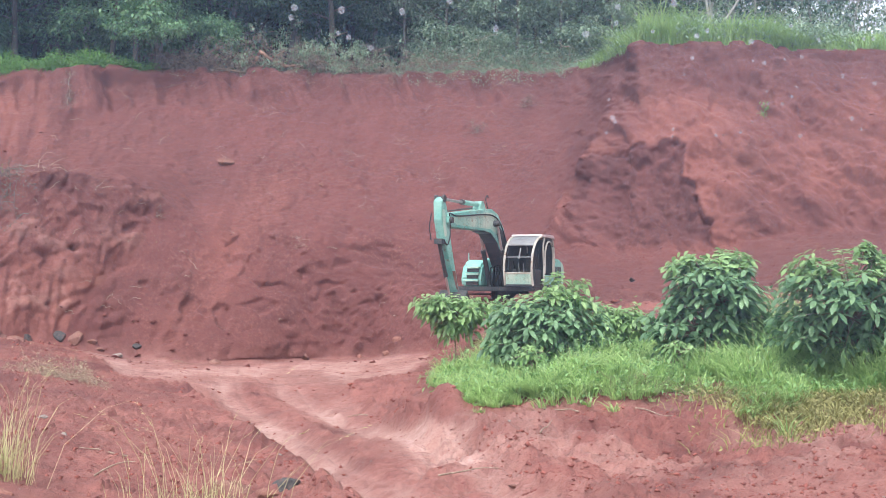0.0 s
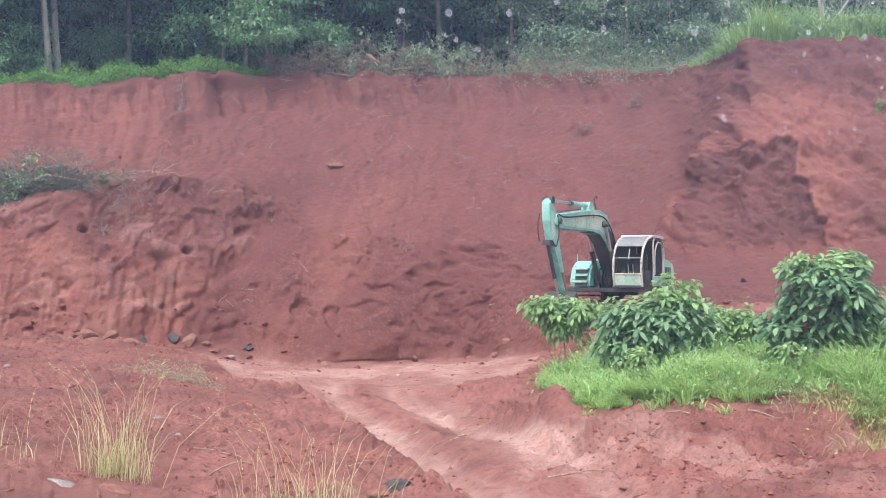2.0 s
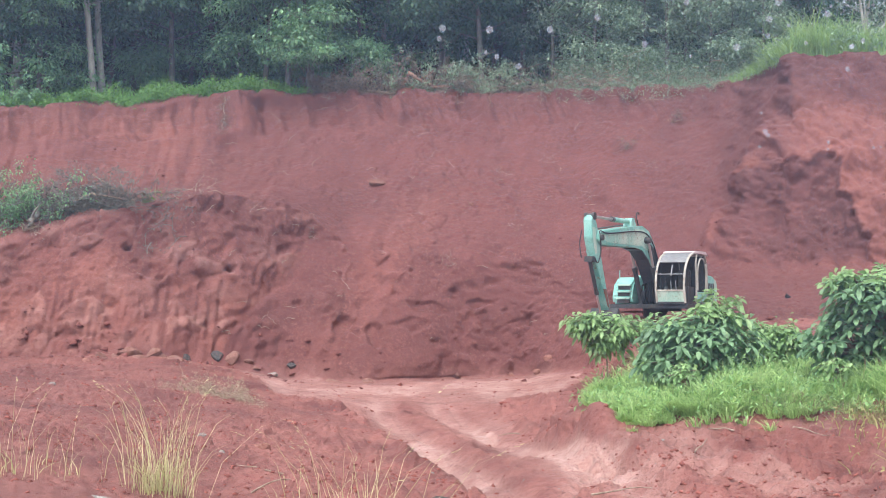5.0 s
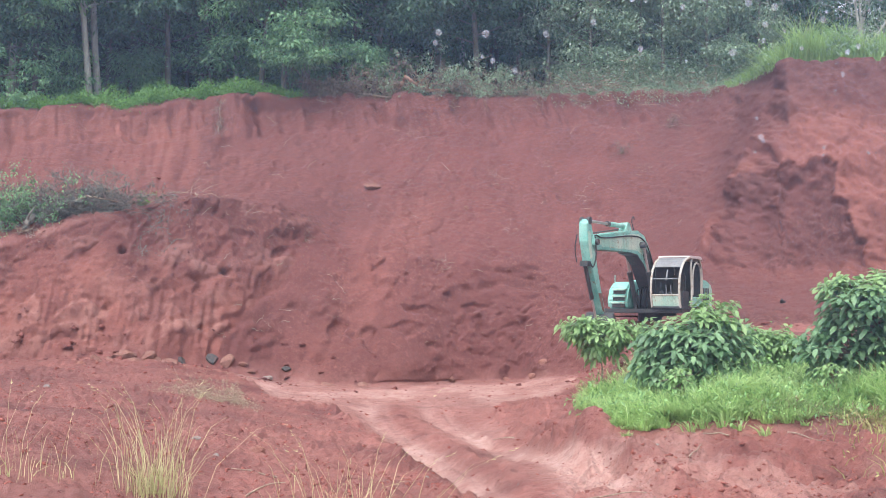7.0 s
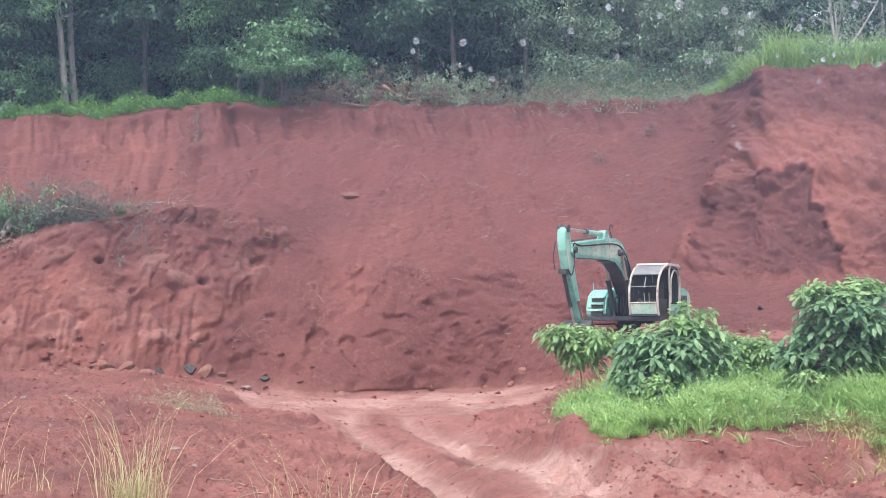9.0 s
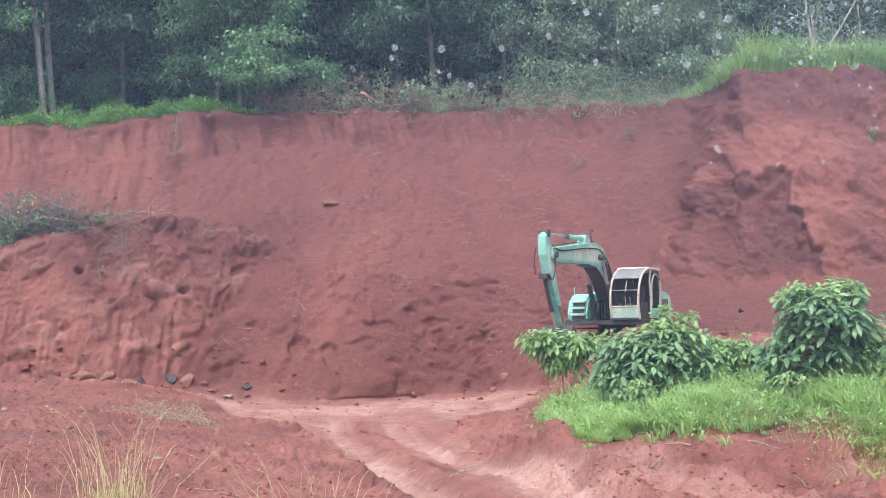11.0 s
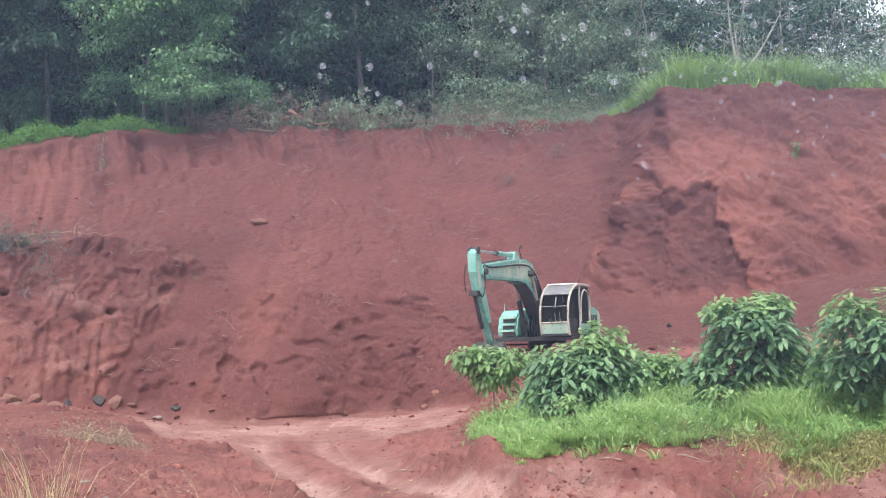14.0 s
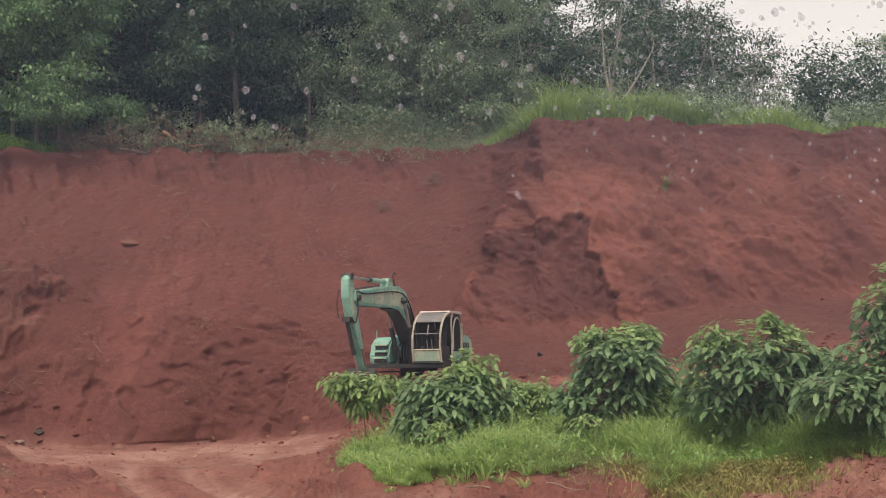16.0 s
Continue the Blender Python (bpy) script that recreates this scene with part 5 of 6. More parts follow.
    part("counterweight", profile(bmesh.new(), [(-1.6, 0.95), (-1.9, 1.0), (-2.02, 1.2), (-2.02, 1.75), (-1.85, 1.95), (-1.6, 2.0)], -1.2, 1.15), BLEACHED, ex, "rounded counterweight", 0.08)
    part("pump_bay", box(bmesh.new(), -0.3, 0.7, -0.48, 0.36, 1.06, 1.5), DARK_STEEL, ex, "dark greasy machinery round the boom foot", 0.03)
    for yy in (-0.26, 0.26):
        part("boom_bracket", profile(bmesh.new(), [(0.0, 1.06), (1.15, 1.06), (1.05, 1.25), (0.6, 1.85), (0.3, 1.9), (0.05, 1.5)], yy - 0.03, yy + 0.03), DARK_STEEL, ex, bevel=0.01)
    for k in range(5):
        pipe("hose", [(0.75, -0.2 + 0.09 * k, 1.5), (1.15, -0.22 + 0.1 * k, 1.75 + 0.04 * k), (1.25, -0.2 + 0.09 * k, 1.2), (1.1, -0.2 + 0.09 * k, 1.08)], 0.022, RUBBER, ex)
    # cab: an open frame, glass and door gone
    cab = part("cab_floor", box(bmesh.new(), -0.42, 1.5, 0.4, 1.36, 1.07, 1.14), DARK_STEEL, ex, "cab with its glass and door missing", 0.01)
    L, R = 1.36, 0.42
    for yy in (R, L):
        pipe("front_post", [(1.46, yy, 1.1), (1.57, yy, 1.48), (1.57, yy, 1.9), (1.44, yy, 2.28), (1.15, yy, 2.56), (0.75, yy, 2.69), (0.0, yy, 2.70)], 0.04, CREAM, cab, "cream-painted cab post")
        pipe("rear_post", [(-0.4, yy, 1.1), (-0.42, yy, 2.3), (-0.2, yy, 2.66), (0.05, yy, 2.7)], 0.04, CREAM, cab, "cream-painted cab post")
    pipe("door_frame", [(0.55, L + 0.01, 1.12), (0.5, L + 0.01, 1.7), (0.62, L + 0.01, 2.35), (0.5, L + 0.01, 2.68)], 0.032, CREAM, cab, "rounded cream door frame")
    pipe("door_frame", [(0.42, L + 0.01, 1.5), (0.44, L + 0.01, 2.2), (0.2, L + 0.01, 2.55), (-0.15, L + 0.01, 2.5), (-0.32, L + 0.01, 2.1), (-0.32, L + 0.01, 1.5)], 0.03, CREAM, cab, "rounded cream window frame")
    part("front_panel", profile(bmesh.new(), [(1.47, 1.12), (1.56, 1.46), (1.53, 1.46), (1.44, 1.12)], 0.46, 1.32), BLEACHED, cab, "bleached turquoise panel below the window")
    part("visor", profile(bmesh.new(), [(1.36, 2.38), (1.15, 2.57), (0.75, 2.69), (0.75, 2.66), (1.13, 2.54), (1.33, 2.36)], 0.46, 1.32), VISOR, cab, "grey panel above the window")
    part("roof", profile(bmesh.new(), [(0.8, 2.70), (0.7, 2.75), (-0.25, 2.75), (-0.45, 2.6), (-0.3, 2.66), (0.75, 2.68)], 0.34, 1.4), ROOF_PAINT, cab, "weathered pinkish roof", 0.008)
    # rear panel coloured dark to give the shaded inside of the cab
    part("rear_panel", box(bmesh.new(), -0.42, -0.39, 0.44, 1.34, 1.1, 2.6), DARK_STEEL, cab)
    part("side_panel", box(bmesh.new(), -0.38, 0.5, L - 0.01, L + 0.015, 1.12, 1.45), TURQUOISE, cab, "faded turquoise side panel", 0.006)
    # dark panel added on the open right side for the same inside shade
    part("side_panel", box(bmesh.new(), -0.38, 1.2, R - 0.015, R + 0.01, 1.12, 2.5), DARK_STEEL, cab)
    part("window_bar", rod(bmesh.new(), (1.53, 0.45, 2.0), (1.53, 1.33, 2.0), 0.018), VISOR, cab)
    part("window_bar", rod(bmesh.new(), (1.56, 0.45, 1.49), (1.56, 1.33, 1.49), 0.025), CREAM, cab)
    part("wiper_post", rod(bmesh.new(), (1.55, 0.92, 1.95), (1.42, 0.92, 2.28), 0.025), VISOR, cab)
    seat = part("seat", box(bmesh.new(), 0.35, 0.85, 0.65, 1.12, 1.45, 1.6), SEAT_CLOTH, cab, "dirty dark operator's seat", 0.04)
    part("backrest", box(bmesh.new(), 0.27, 0.4, 0.67, 1.1, 1.58, 2.15), SEAT_CLOTH, seat, bevel=0.04)
    for yy in (0.55, 1.2):
        part("console", box(bmesh.new(), 0.5, 1.05, yy - 0.08, yy + 0.08, 1.14, 1.62), DARK_STEEL, cab, bevel=0.02)
        part("lever", rod(bmesh.new(), (1.0, yy, 1.6), (1.08, yy, 1.88), 0.018), RUBBER, cab)
    for yy in (0.82, 0.98):
        part("travel_lever", rod(bmesh.new(), (1.2, yy, 1.14), (1.32, yy, 1.8), 0.016), VISOR, cab)
    # undercarriage
    part("turntable", rod(bmesh.new(), (0, 0, 0.62), (0, 0, 0.93), 0.62, 28), DARK_STEEL, ex)
    part("car_body", box(bmesh.new(), -0.8, 0.8, -1.0, 1.0, 0.4, 0.66), RUST, ex, "rusty undercarriage frame", 0.04)
    for yy in (-1.15, 1.15):
        fr = part("track_frame", box(bmesh.new(), -1.5, 1.5, yy - 0.14, yy + 0.14, 0.25, 0.6), RUST, ex, "rusty crawler track", 0.03)
        part("idler", rod(bmesh.new(), (1.55, yy - 0.1, 0.42), (1.55, yy + 0.1, 0.42), 0.33, 24), RUST, fr)
        part("sprocket", rod(bmesh.new(), (-1.55, yy - 0.1, 0.42), (-1.55, yy + 0.1, 0.42), 0.33, 24), RUST, fr)
        shoe = bpy.data.meshes.new("track_shoe")
        bm = box(bmesh.new(), -0.085, 0.085, -0.28, 0.28, -0.015, 0.015)
        for k in (-0.05, 0.0, 0.05):
            box(bm, k - 0.008, k + 0.008, -0.28, 0.28, 0.012, 0.035)
        bm.to_mesh(shoe), bm.free()
        shoe.materials.append(RUST)
        total = 2 * 3.1 + 2 * math.pi * 0.38
        for k in range(48):
            s = k / 48 * total
            if s < 3.1:
                m = pose(-1.55 + s, yy, 0.80, 0, 0, 0)
            elif s < 3.1 + math.pi * 0.38:
                a = (s - 3.1) / 0.38
                m = pose(1.55 + 0.38 * math.sin(a), yy, 0.42 + 0.38 * math.cos(a), 0, math.degrees(a), 0)
            elif s < 6.2 + math.pi * 0.38:
                m = pose(1.55 - (s - 3.1 - math.pi * 0.38), yy, 0.04, 0, 180, 0)
            else:
                a = math.pi + (s - 6.2 - math.pi * 0.38) / 0.38
                m = pose(-1.55 + 0.38 * math.sin(a), yy, 0.42 + 0.38 * math.cos(a), 0, math.degrees(a), 0)
            hang(shoe, fr, "track_shoe").matrix_basis = m
    return ex


excavator()

# ---- stones, clods, brushwood ----
def stone_mesh(name, seed, material, flat=0.7, rugged=0.22):
    bm = bmesh.new()
    bmesh.ops.create_icosphere(bm, subdivisions=3, radius=1)
    for v in bm.verts:
        n = v.co.normalized()
        k = 1 + rugged * noise.noise(n * 1.3 + Vector((seed, 0, 0))) + 0.35 * rugged * noise.noise(n * 4 + Vector((0, seed, 0)))
        # broken facets
        for a in range(9):
            f = Vector((math.cos(a * 2.1 + seed), math.sin(a * 1.7 + seed * 2), math.sin(a * 2.9 + seed))).normalized()
            c = n.dot(f)
            if c * k > 0.64 + 0.03 * (a % 4):
                k = (0.64 + 0.03 * (a % 4)) / c
        v.co = n * k
        v.co.z *= flat
    me = bpy.data.meshes.new(name)
    bm.to_mesh(me), bm.free()
    me.materials.append(material)
    return me


STONES = {(m, k): stone_mesh("stone", 3 * k + i, mat, 0.75) for i, (m, mat) in enumerate((("red", RED_STONE), ("grey", GREY_STONE), ("dark", DARK_STONE), ("tan", TAN_STONE))) for k in range(3)}
rock_rng = random.Random(5)


def rock(b, rise, size, kind, label, squash=(1, 1, 1), sink=0.80, group=""):
    p, n = spot(b, rise)
    ob = new("rock", STONES[kind, rock_rng.randrange(3)])
    s = Vector((squash[0], squash[1], squash[2] * 1.35)) * size / 2
    ob.matrix_basis = Matrix.LocRotScale(p + Vector((0, 0, s.z * (0.5 - sink))), Euler((rock_rng.uniform(-0.45, 0.45), rock_rng.uniform(-0.45, 0.45), rock_rng.uniform(0, 6.28))), s)
    return tagged(ob, label, "rock", group)


# bearing, rise over the eye, size
rock(-4.59, 0.0858, 0.93, "tan", "flat pinkish rock stuck in the slope", (1, 0.8, 0.6))
rock(-0.84, 0.0717, 0.41, "tan", "small pale rock in the slope", (1, 0.9, 0.8))
rock(-10.66, -0.0343, 0.67, "dark", "dark broken rock at the foot of the bank", (1, 0.9, 0.9))
rock(-11.88, -0.0351, 0.55, "dark", "dark rock half buried in earth", (0.8, 0.9, 1.1))
rock(-10.06, -0.0343, 0.80, "tan", "brown angular rock at the bank foot", (1.2, 0.9, 0.7))
rock(-7.83, -0.0407, 0.53, "dark", "black stone on loose earth", (1, 0.8, 0.6))
rock(-8.63, -0.0481, 0.64, "grey", "pale grey slab among earth clods", (1.3, 0.8, 0.45))
rock(-14.07, -0.0313, 0.91, "tan", "grey-brown boulder half buried at the bank foot", (1.1, 0.8, 0.7))
rock(-13.22, -0.0320, 0.74, "tan", "stained boulder at the bank foot", (1.1, 0.8, 0.7))
rock(-14.69, -0.0343, 0.62, "tan", "stained boulder at the bank foot", (1, 0.8, 0.7))
for b, rise, size in ((-15.2, -0.0350, 0.55), (-14.35, -0.0330, 0.7), (-13.75, -0.0345, 0.5), (-12.9, -0.0345, 0.6), (-12.4, -0.0360, 0.5), (-9.5, -0.0380, 0.5), (-9.2, -0.0420, 0.35)):
    rock(b, rise, size, "tan", "earth-stained boulder in rubble at the bank foot", (1.3, 0.9, 0.65), 0.85)
rock(-15.69, -0.0373, 0.54, "red", "earth-red stone at the bank foot", (1, 0.8, 0.7))
rock(-6.29, -0.0515, 0.98, "tan", "flat pale stone at the edge of the track", (1.4, 0.8, 0.4))
rock(-4.85, -0.0518, 0.80, "tan", "flat pale stone at the edge of the track", (1.2, 0.8, 0.45))
rock(-1.41, -0.0473, 0.66, "tan", "split stone leaning on the slope foot", (1.2, 0.5, 0.6))
rock(0.82, -0.0466, 0.41, "red", "earth-stained stone on the pit floor", (1, 0.9, 0.8))
rock(1.83, -0.0441, 0.36, "red", "earth-stained stone on the pit floor", (1, 0.9, 0.8))
rock(2.27, -0.0339, 0.45, "red", "earth-stained stone in fallen soil", (1, 0.9, 0.8))
rock(5.71, -0.0333, 0.78, "tan", "pale brown boulder under the excavator heap", (1.1, 0.9, 0.7))
rock(4.60, -0.0382, 0.39, "red", "earth-red stone beside the heap", (1, 0.9, 0.8))
rock(11.48, 0.0072, 0.55, "dark", "dark stick-like rock on the apron", (1.4, 0.5, 0.4))
rock(-9.06, -0.0956, 0.34, "red", "rounded red-brown stone in loose soil", (1, 0.9, 0.8))
rock(-10.57, -0.0992, 0.16, "grey", "small grey stone on red earth", (1, 0.9, 0.6))
rock(-11.44, -0.0876, 0.23, "grey", "flat grey stone on red earth", (1.3, 0.8, 0.4))
rock(-16.95, -0.0528, 0.24, "grey", "small pale stone on red earth", (1, 0.9, 0.6))
rock(-4.03, -0.1368, 0.65, "tan", "large tan stone at the track side", (1.2, 0.9, 0.6))
rock(-2.03, -0.1353, 0.58, "dark", "blue-grey basalt block at the track side", (1.2, 0.8, 0.5))
rock(-2.81, -0.1399, 0.50, "red", "earth-coated stone between larger ones", (1, 0.9, 0.5))
rock(-13.04, -0.1363, 0.44, "red", "red-brown stone beside dry grass", (1, 0.7, 0.7))
rock(-15.14, -0.1294, 0.33, "grey", "flat stone bedded in red earth", (1.4, 0.9, 0.35))
rock(-2.31, -0.1144, 0.11, "grey", "small pale stone on the track", (1, 1, 0.7))
rock(6.83, -0.1356, 0.19, "tan", "flat pinkish stone in the mud", (1.3, 0.9, 0.4))


def clods(name, seed, spots_, sizes, material, label):
    """Loose crumbs of earth: small uneven lumps lying on the ground."""
    r = np.random.default_rng(seed)
    n = len(spots_)
    base = np.array([(1, 0, 0), (-1, 0, 0), (0, 1, 0), (0, -1, 0), (0, 0, 0.8), (0, 0, -0.8)], float)
    tri = np.array([(0, 2, 4), (2, 1, 4), (1, 3, 4), (3, 0, 4), (2, 0, 5), (1, 2, 5), (3, 1, 5), (0, 3, 5)])
    v = base[None] * r.uniform(0.5, 1.3, (n, 6, 1)) * np.array([1, 1, 0.7]) + r.normal(0, 0.28, (n, 6, 3))
    a = r.uniform(0, 6.28, n)
    rot = np.stack([np.stack([np.cos(a), -np.sin(a), 0 * a], 1), np.stack([np.sin(a), np.cos(a), 0 * a], 1), np.stack([0 * a, 0 * a, 1 + 0 * a], 1)], 1)
    v = np.einsum("nij,nkj->nki", rot, v) * sizes[:, None, None] + spots_[:, None]
    me = mesh_from(name, v.reshape(-1, 3), [(np.arange(n)[:, None, None] * 6 + tri[None]).reshape(-1, 3)], material)
    return tagged(new(name, me), label, "soil", kind="stuff")


def clod_material(name, dark, light):
    m = Mat(name, 0.8, spec=0.25)
    c = m.mix(m.island(), dark, light)
    m.colour(m.mix(m.ramp(m.noise(3, 3), 0.6, 0.75), c, (0.25, 0.12, 0.095))).bump(m.noise(30, 4), 0.5, 0.02)
    return m.m


CLOD = clod_material("floor_clod", (0.13, 0.040, 0.034), (0.26, 0.085, 0.066))
BANK_CLOD = clod_material("bank_clod", (0.085, 0.026, 0.023), (0.15, 0.048, 0.040))


def scatter():
    r = np.random.default_rng(101)
    rows, cols = P.shape[:2]
    fine = np.where((bearing > -22) & (bearing < 26))[0]

    def pick(n, k0, k1, keep):
        i, j = r.integers(0, rows, n * 6), fine[r.integers(0, len(fine), n * 6)]
        ok = (K[i, j] > k0) & (K[i, j] < k1) & (keep(i, j) > r.uniform(0, 1, n * 6))
        i, j = i[ok][:n], j[ok][:n]
        return P[i, j]

    pts = pick(30000, 1.6, 6.95, lambda i, j: (1 - 0.8 * road[i, j]) * (0.25 + 0.75 * step(-0.2, 0.6, fbm(X[i, j] * 0.8, Y[i, j] * 0.8, 0, 2, 102))))
    clods("earth_clods", 103, pts, 0.008 + 0.045 * r.uniform(0, 1, len(pts)) ** 7 * (0.6 + pts[:, 1] / 40), CLOD, "loose red earth clods on the pit floor")
    pts = pick(5000, 1.8, 6.0, lambda i, j: berm[i, j] * 1.2)
    clods("track_clods", 108, pts, 0.012 + 0.05 * r.uniform(0, 1, len(pts)) ** 4, CLOD, "churned clods beside the wheel tracks")
    pts = pick(4000, 2.3, 4.0, lambda i, j: step(3, 5, B[i, j]))
    clods("bank_clods", 109, pts, 0.01 + 0.05 * r.uniform(0, 1, len(pts)) ** 6, CLOD, "crumbled earth on the terrace's front")
    pts = pick(4200, 6.9, 10.6, lambda i, j: 0.15 + 0.85 * step(0.0, 0.7, fbm(X[i, j] * 0.35, Z[i, j] * 0.5, 0, 3, 104)))
    clods("slope_clods", 105, pts, 0.015 + 0.07 * r.uniform(0, 1, len(pts)) ** 6, BANK_CLOD, "loose red clods on the slid slope")
    pts = pick(700, 7.0, 10.5, lambda i, j: 0.2 + 0.8 * slide[i, j])
    clods("pale_grit", 110, pts, 0.012 + 0.03 * r.uniform(0, 1, len(pts)) ** 3, TAN_STONE, "small pale stones scattered on the slope")
    pts = pick(900, 1.7, 6.5, lambda i, j: 0.9)
    clods("pale_grit", 111, pts, 0.006 + 0.03 * r.uniform(0, 1, len(pts)) ** 5, GREY_STONE, "small pale stones scattered on the pit floor")
    pts = pick(2600, 6.7, 7.25, lambda i, j: 0.2 + 0.8 * step(-0.1, 0.5, vnoise(X[i, j] * 0.4, 3.0, 0, 106)))
    clods("talus", 107, pts, 0.025 + 0.16 * r.uniform(0, 1, len(pts)) ** 5, BANK_CLOD, "fallen clods along the foot of the bank")


scatter()


def brush(name, centre, spread, count, seed, label, length=(0.5, 1.6), leaf=None, leaf_count=0, leaf_size=0.12, thick=0.018, category="brushwood", bark=None):
    """A heap of cut branches, with withered leaves where it still has them."""
    r = np.random.default_rng(seed)
    c = Vector(centre)
    thing = tagged(new(name), label, category)
    thing.location = c
    runs, ps = [], []
    for k in range(count):
        o = r.normal(0, 1, 3) * np.array(spread) * 0.45
        g = ground_z(c.x + float(o[0]), c.y + float(o[1])) - c.z
        o[2] = g + abs(r.normal(0, 0.5)) * spread[2]
        run = limb(o, r.normal(0, 1, 3) * np.array([1.2, 0.8, 0.45]) + np.array([0, -0.1, 0.12]), r.uniform(*length), r, 0.25, 0.02, 6)
        for q in run:
            q[2] = max(q[2], ground_z(c.x + float(q[0]), c.y + float(q[1])) - c.z + 0.02)
        runs.append((run, np.linspace(thick * r.uniform(0.4, 1.3), 0.004, 6)))
        ps += list(run[2:])
        for s in range(2):
            tw = limb(run[2 + s], r.normal(0, 1, 3) * np.array([1, 1, 0.7]), r.uniform(*length) * 0.4, r, 0.3, 0.03, 4)
            runs.append((tw, np.linspace(thick * 0.35, 0.003, 4)))
            ps += list(tw[1:])
    hang(tubes("twigs", runs, bark or TWIG, 4), thing)
    if leaf_count:
        p = np.array(ps)[r.integers(0, len(ps), leaf_count)] + r.normal(0, 0.09, (leaf_count, 3))
        hang(leaves("foliage", p, r.normal(0, 1, p.shape) + np.array([0, -0.3, -0.3]), np.array([0, -0.3, 1.0]) + r.normal(0, 0.5, p.shape), r.uniform(0.6, 1.2, leaf_count) * leaf_size, r.uniform(0.35, 0.55, leaf_count) * leaf_size, leaf), thing)
    return thing


def on(b, d):
    return at(b, d)


brush("brush_pile", on(-4.6, 71.2), (4.6, 1.0, 1.2), 90, 201, "heap of cut branches and withered leaves on the bank's edge", (0.6, 1.9), DEAD_LEAF, 2400, 0.16)
brush("brush_pile", on(-2.3, 71.4), (4.0, 1.0, 1.7), 80, 202, "tangle of brown uprooted shrubs at the bank top", (0.6, 1.7), GREY_LEAF, 2400, 0.17)
brush("brush_pile", on(0.3, 71.5), (3.4, 0.9, 1.2), 60, 203, "leafy cut branches along the bank top", (0.5, 1.4), GREY_LEAF, 2400, 0.17)
brush("brush_pile", on(-6.0, 70.6), (2.6, 0.8, 0.8), 70, 221, "dark dry branches along the bank's edge", (0.4, 1.3), DEAD_LEAF, 1800, 0.12)
brush("brush_pile", on(-1.0, 70.9), (3.4, 0.8, 0.9), 90, 222, "dark dry branches along the bank's edge", (0.4, 1.4), DEAD_LEAF, 2000, 0.12)
brush("brush_pile", on(2.2, 70.9), (3.0, 0.7, 0.8), 80, 223, "pale dry twigs and creepers over the bank's edge", (0.4, 1.3), DEAD_LEAF, 700, 0.10)
brush("brush_pile", on(5.2, 70.8), (3.0, 0.7, 0.9), 80, 224, "pale dry twigs and creepers over the bank's edge", (0.4, 1.4), GREY_LEAF, 700, 0.10)
brush("brush_pile", on(8.0, 70.2), (2.2, 0.7, 0.8), 60, 225, "pale dry twigs and creepers over the bank's edge", (0.4, 1.2), GREY_LEAF, 600, 0.10)
brush("crest_bush", on(-18.6, 68.8), (1.8, 0.8, 1.2), 40, 211, "leafy green bush at the bank's edge", (0.4, 1.0), FRESH_LEAF, 2200, 0.16, 0.016, "bush", GREY_BARK)
brush("brush_pile", on(3.6, 71.4), (2.6, 0.8, 1.0), 50, 204, "grey dead twigs at the bank top", (0.5, 1.3), DEAD_LEAF, 500, 0.11)
brush("bench_bush", on(-18.7, 60.0), (2.4, 1.0, 1.5), 110, 205, "uprooted green bush fallen on the bench", (0.5, 1.4), FRESH_LEAF, 3800, 0.15, 0.024, "bush", GREY_BARK)
brush("bench_brush", on(-16.1, 59.9), (3.6, 1.0, 1.1), 380, 206, "grey withered branches lying on the bench edge", (0.4, 1.5), ASH_LEAF, 9000, 0.10, 0.02, bark=GREY_BARK)
brush("bench_brush", on(-14.3, 60.2), (1.9, 0.5, 0.4), 40, 207, "dry grey twigs trailing along the bench", (0.4, 1.5), DEAD_LEAF, 300, 0.08, 0.016)
brush("green_sprout", on(-13.35, 60.3), (0.3, 0.2, 0.25), 8, 208, "small green sprout on the bench edge", (0.2, 0.4), COVER_LEAF, 160, 0.12, 0.008, "plant")
brush("root_tangle", on(-12.2, 60.3), (1.5, 0.4, 0.2), 12, 209, "thin torn roots on the bench edge", (0.6, 1.9), None, 0, 0.1, 0.018)


def log(name, points, radius, material, label):
    r = np.random.default_rng(int(radius * 1000))
    p = np.array(points, float)
    path = np.concatenate([np.linspace(a, b_, 4, endpoint=False) for a, b_ in zip(p, p[1:])] + [p[-1:]])
    path[1:-1] += r.normal(0, radius * 0.25, (len(path) - 2, 3))
    thing = tagged(new(name), label, "log")
    hang(tubes("trunk", [(path, np.linspace(radius, radius * 0.5, len(path)))], material, 8), thing)
    a, b_ = path[len(path) // 2], path[-1]
    hang(tubes("branch", [(limb(a, (b_ - a) * 0.4 + np.array([0, -0.1, 0.5]), 0.9, r, 0.15), np.linspace(radius * 0.45, 0.01, 6))], material, 6), thing)
    return thing


def over(b, d, up):
    v = at(b, d)
    return (v.x, v.y, v.z + up)


log("fallen_log", [over(-3.55, 70.9, 0.15), over(-3.3, 70.8, 0.75), over(-2.9, 70.8, 0.42), over(-2.3, 70.75, 0.22), over(-1.75, 70.7, 0.28)], 0.11, RAW_WOOD, "torn orange tree trunk on the brush heap")
log("fallen_log", [over(-5.0, 70.7, 0.12), over(-4.0, 70.65, 0.16), over(-2.6, 70.6, 0.1)], 0.06, TWIG, "long grey branch at the bank's edge")
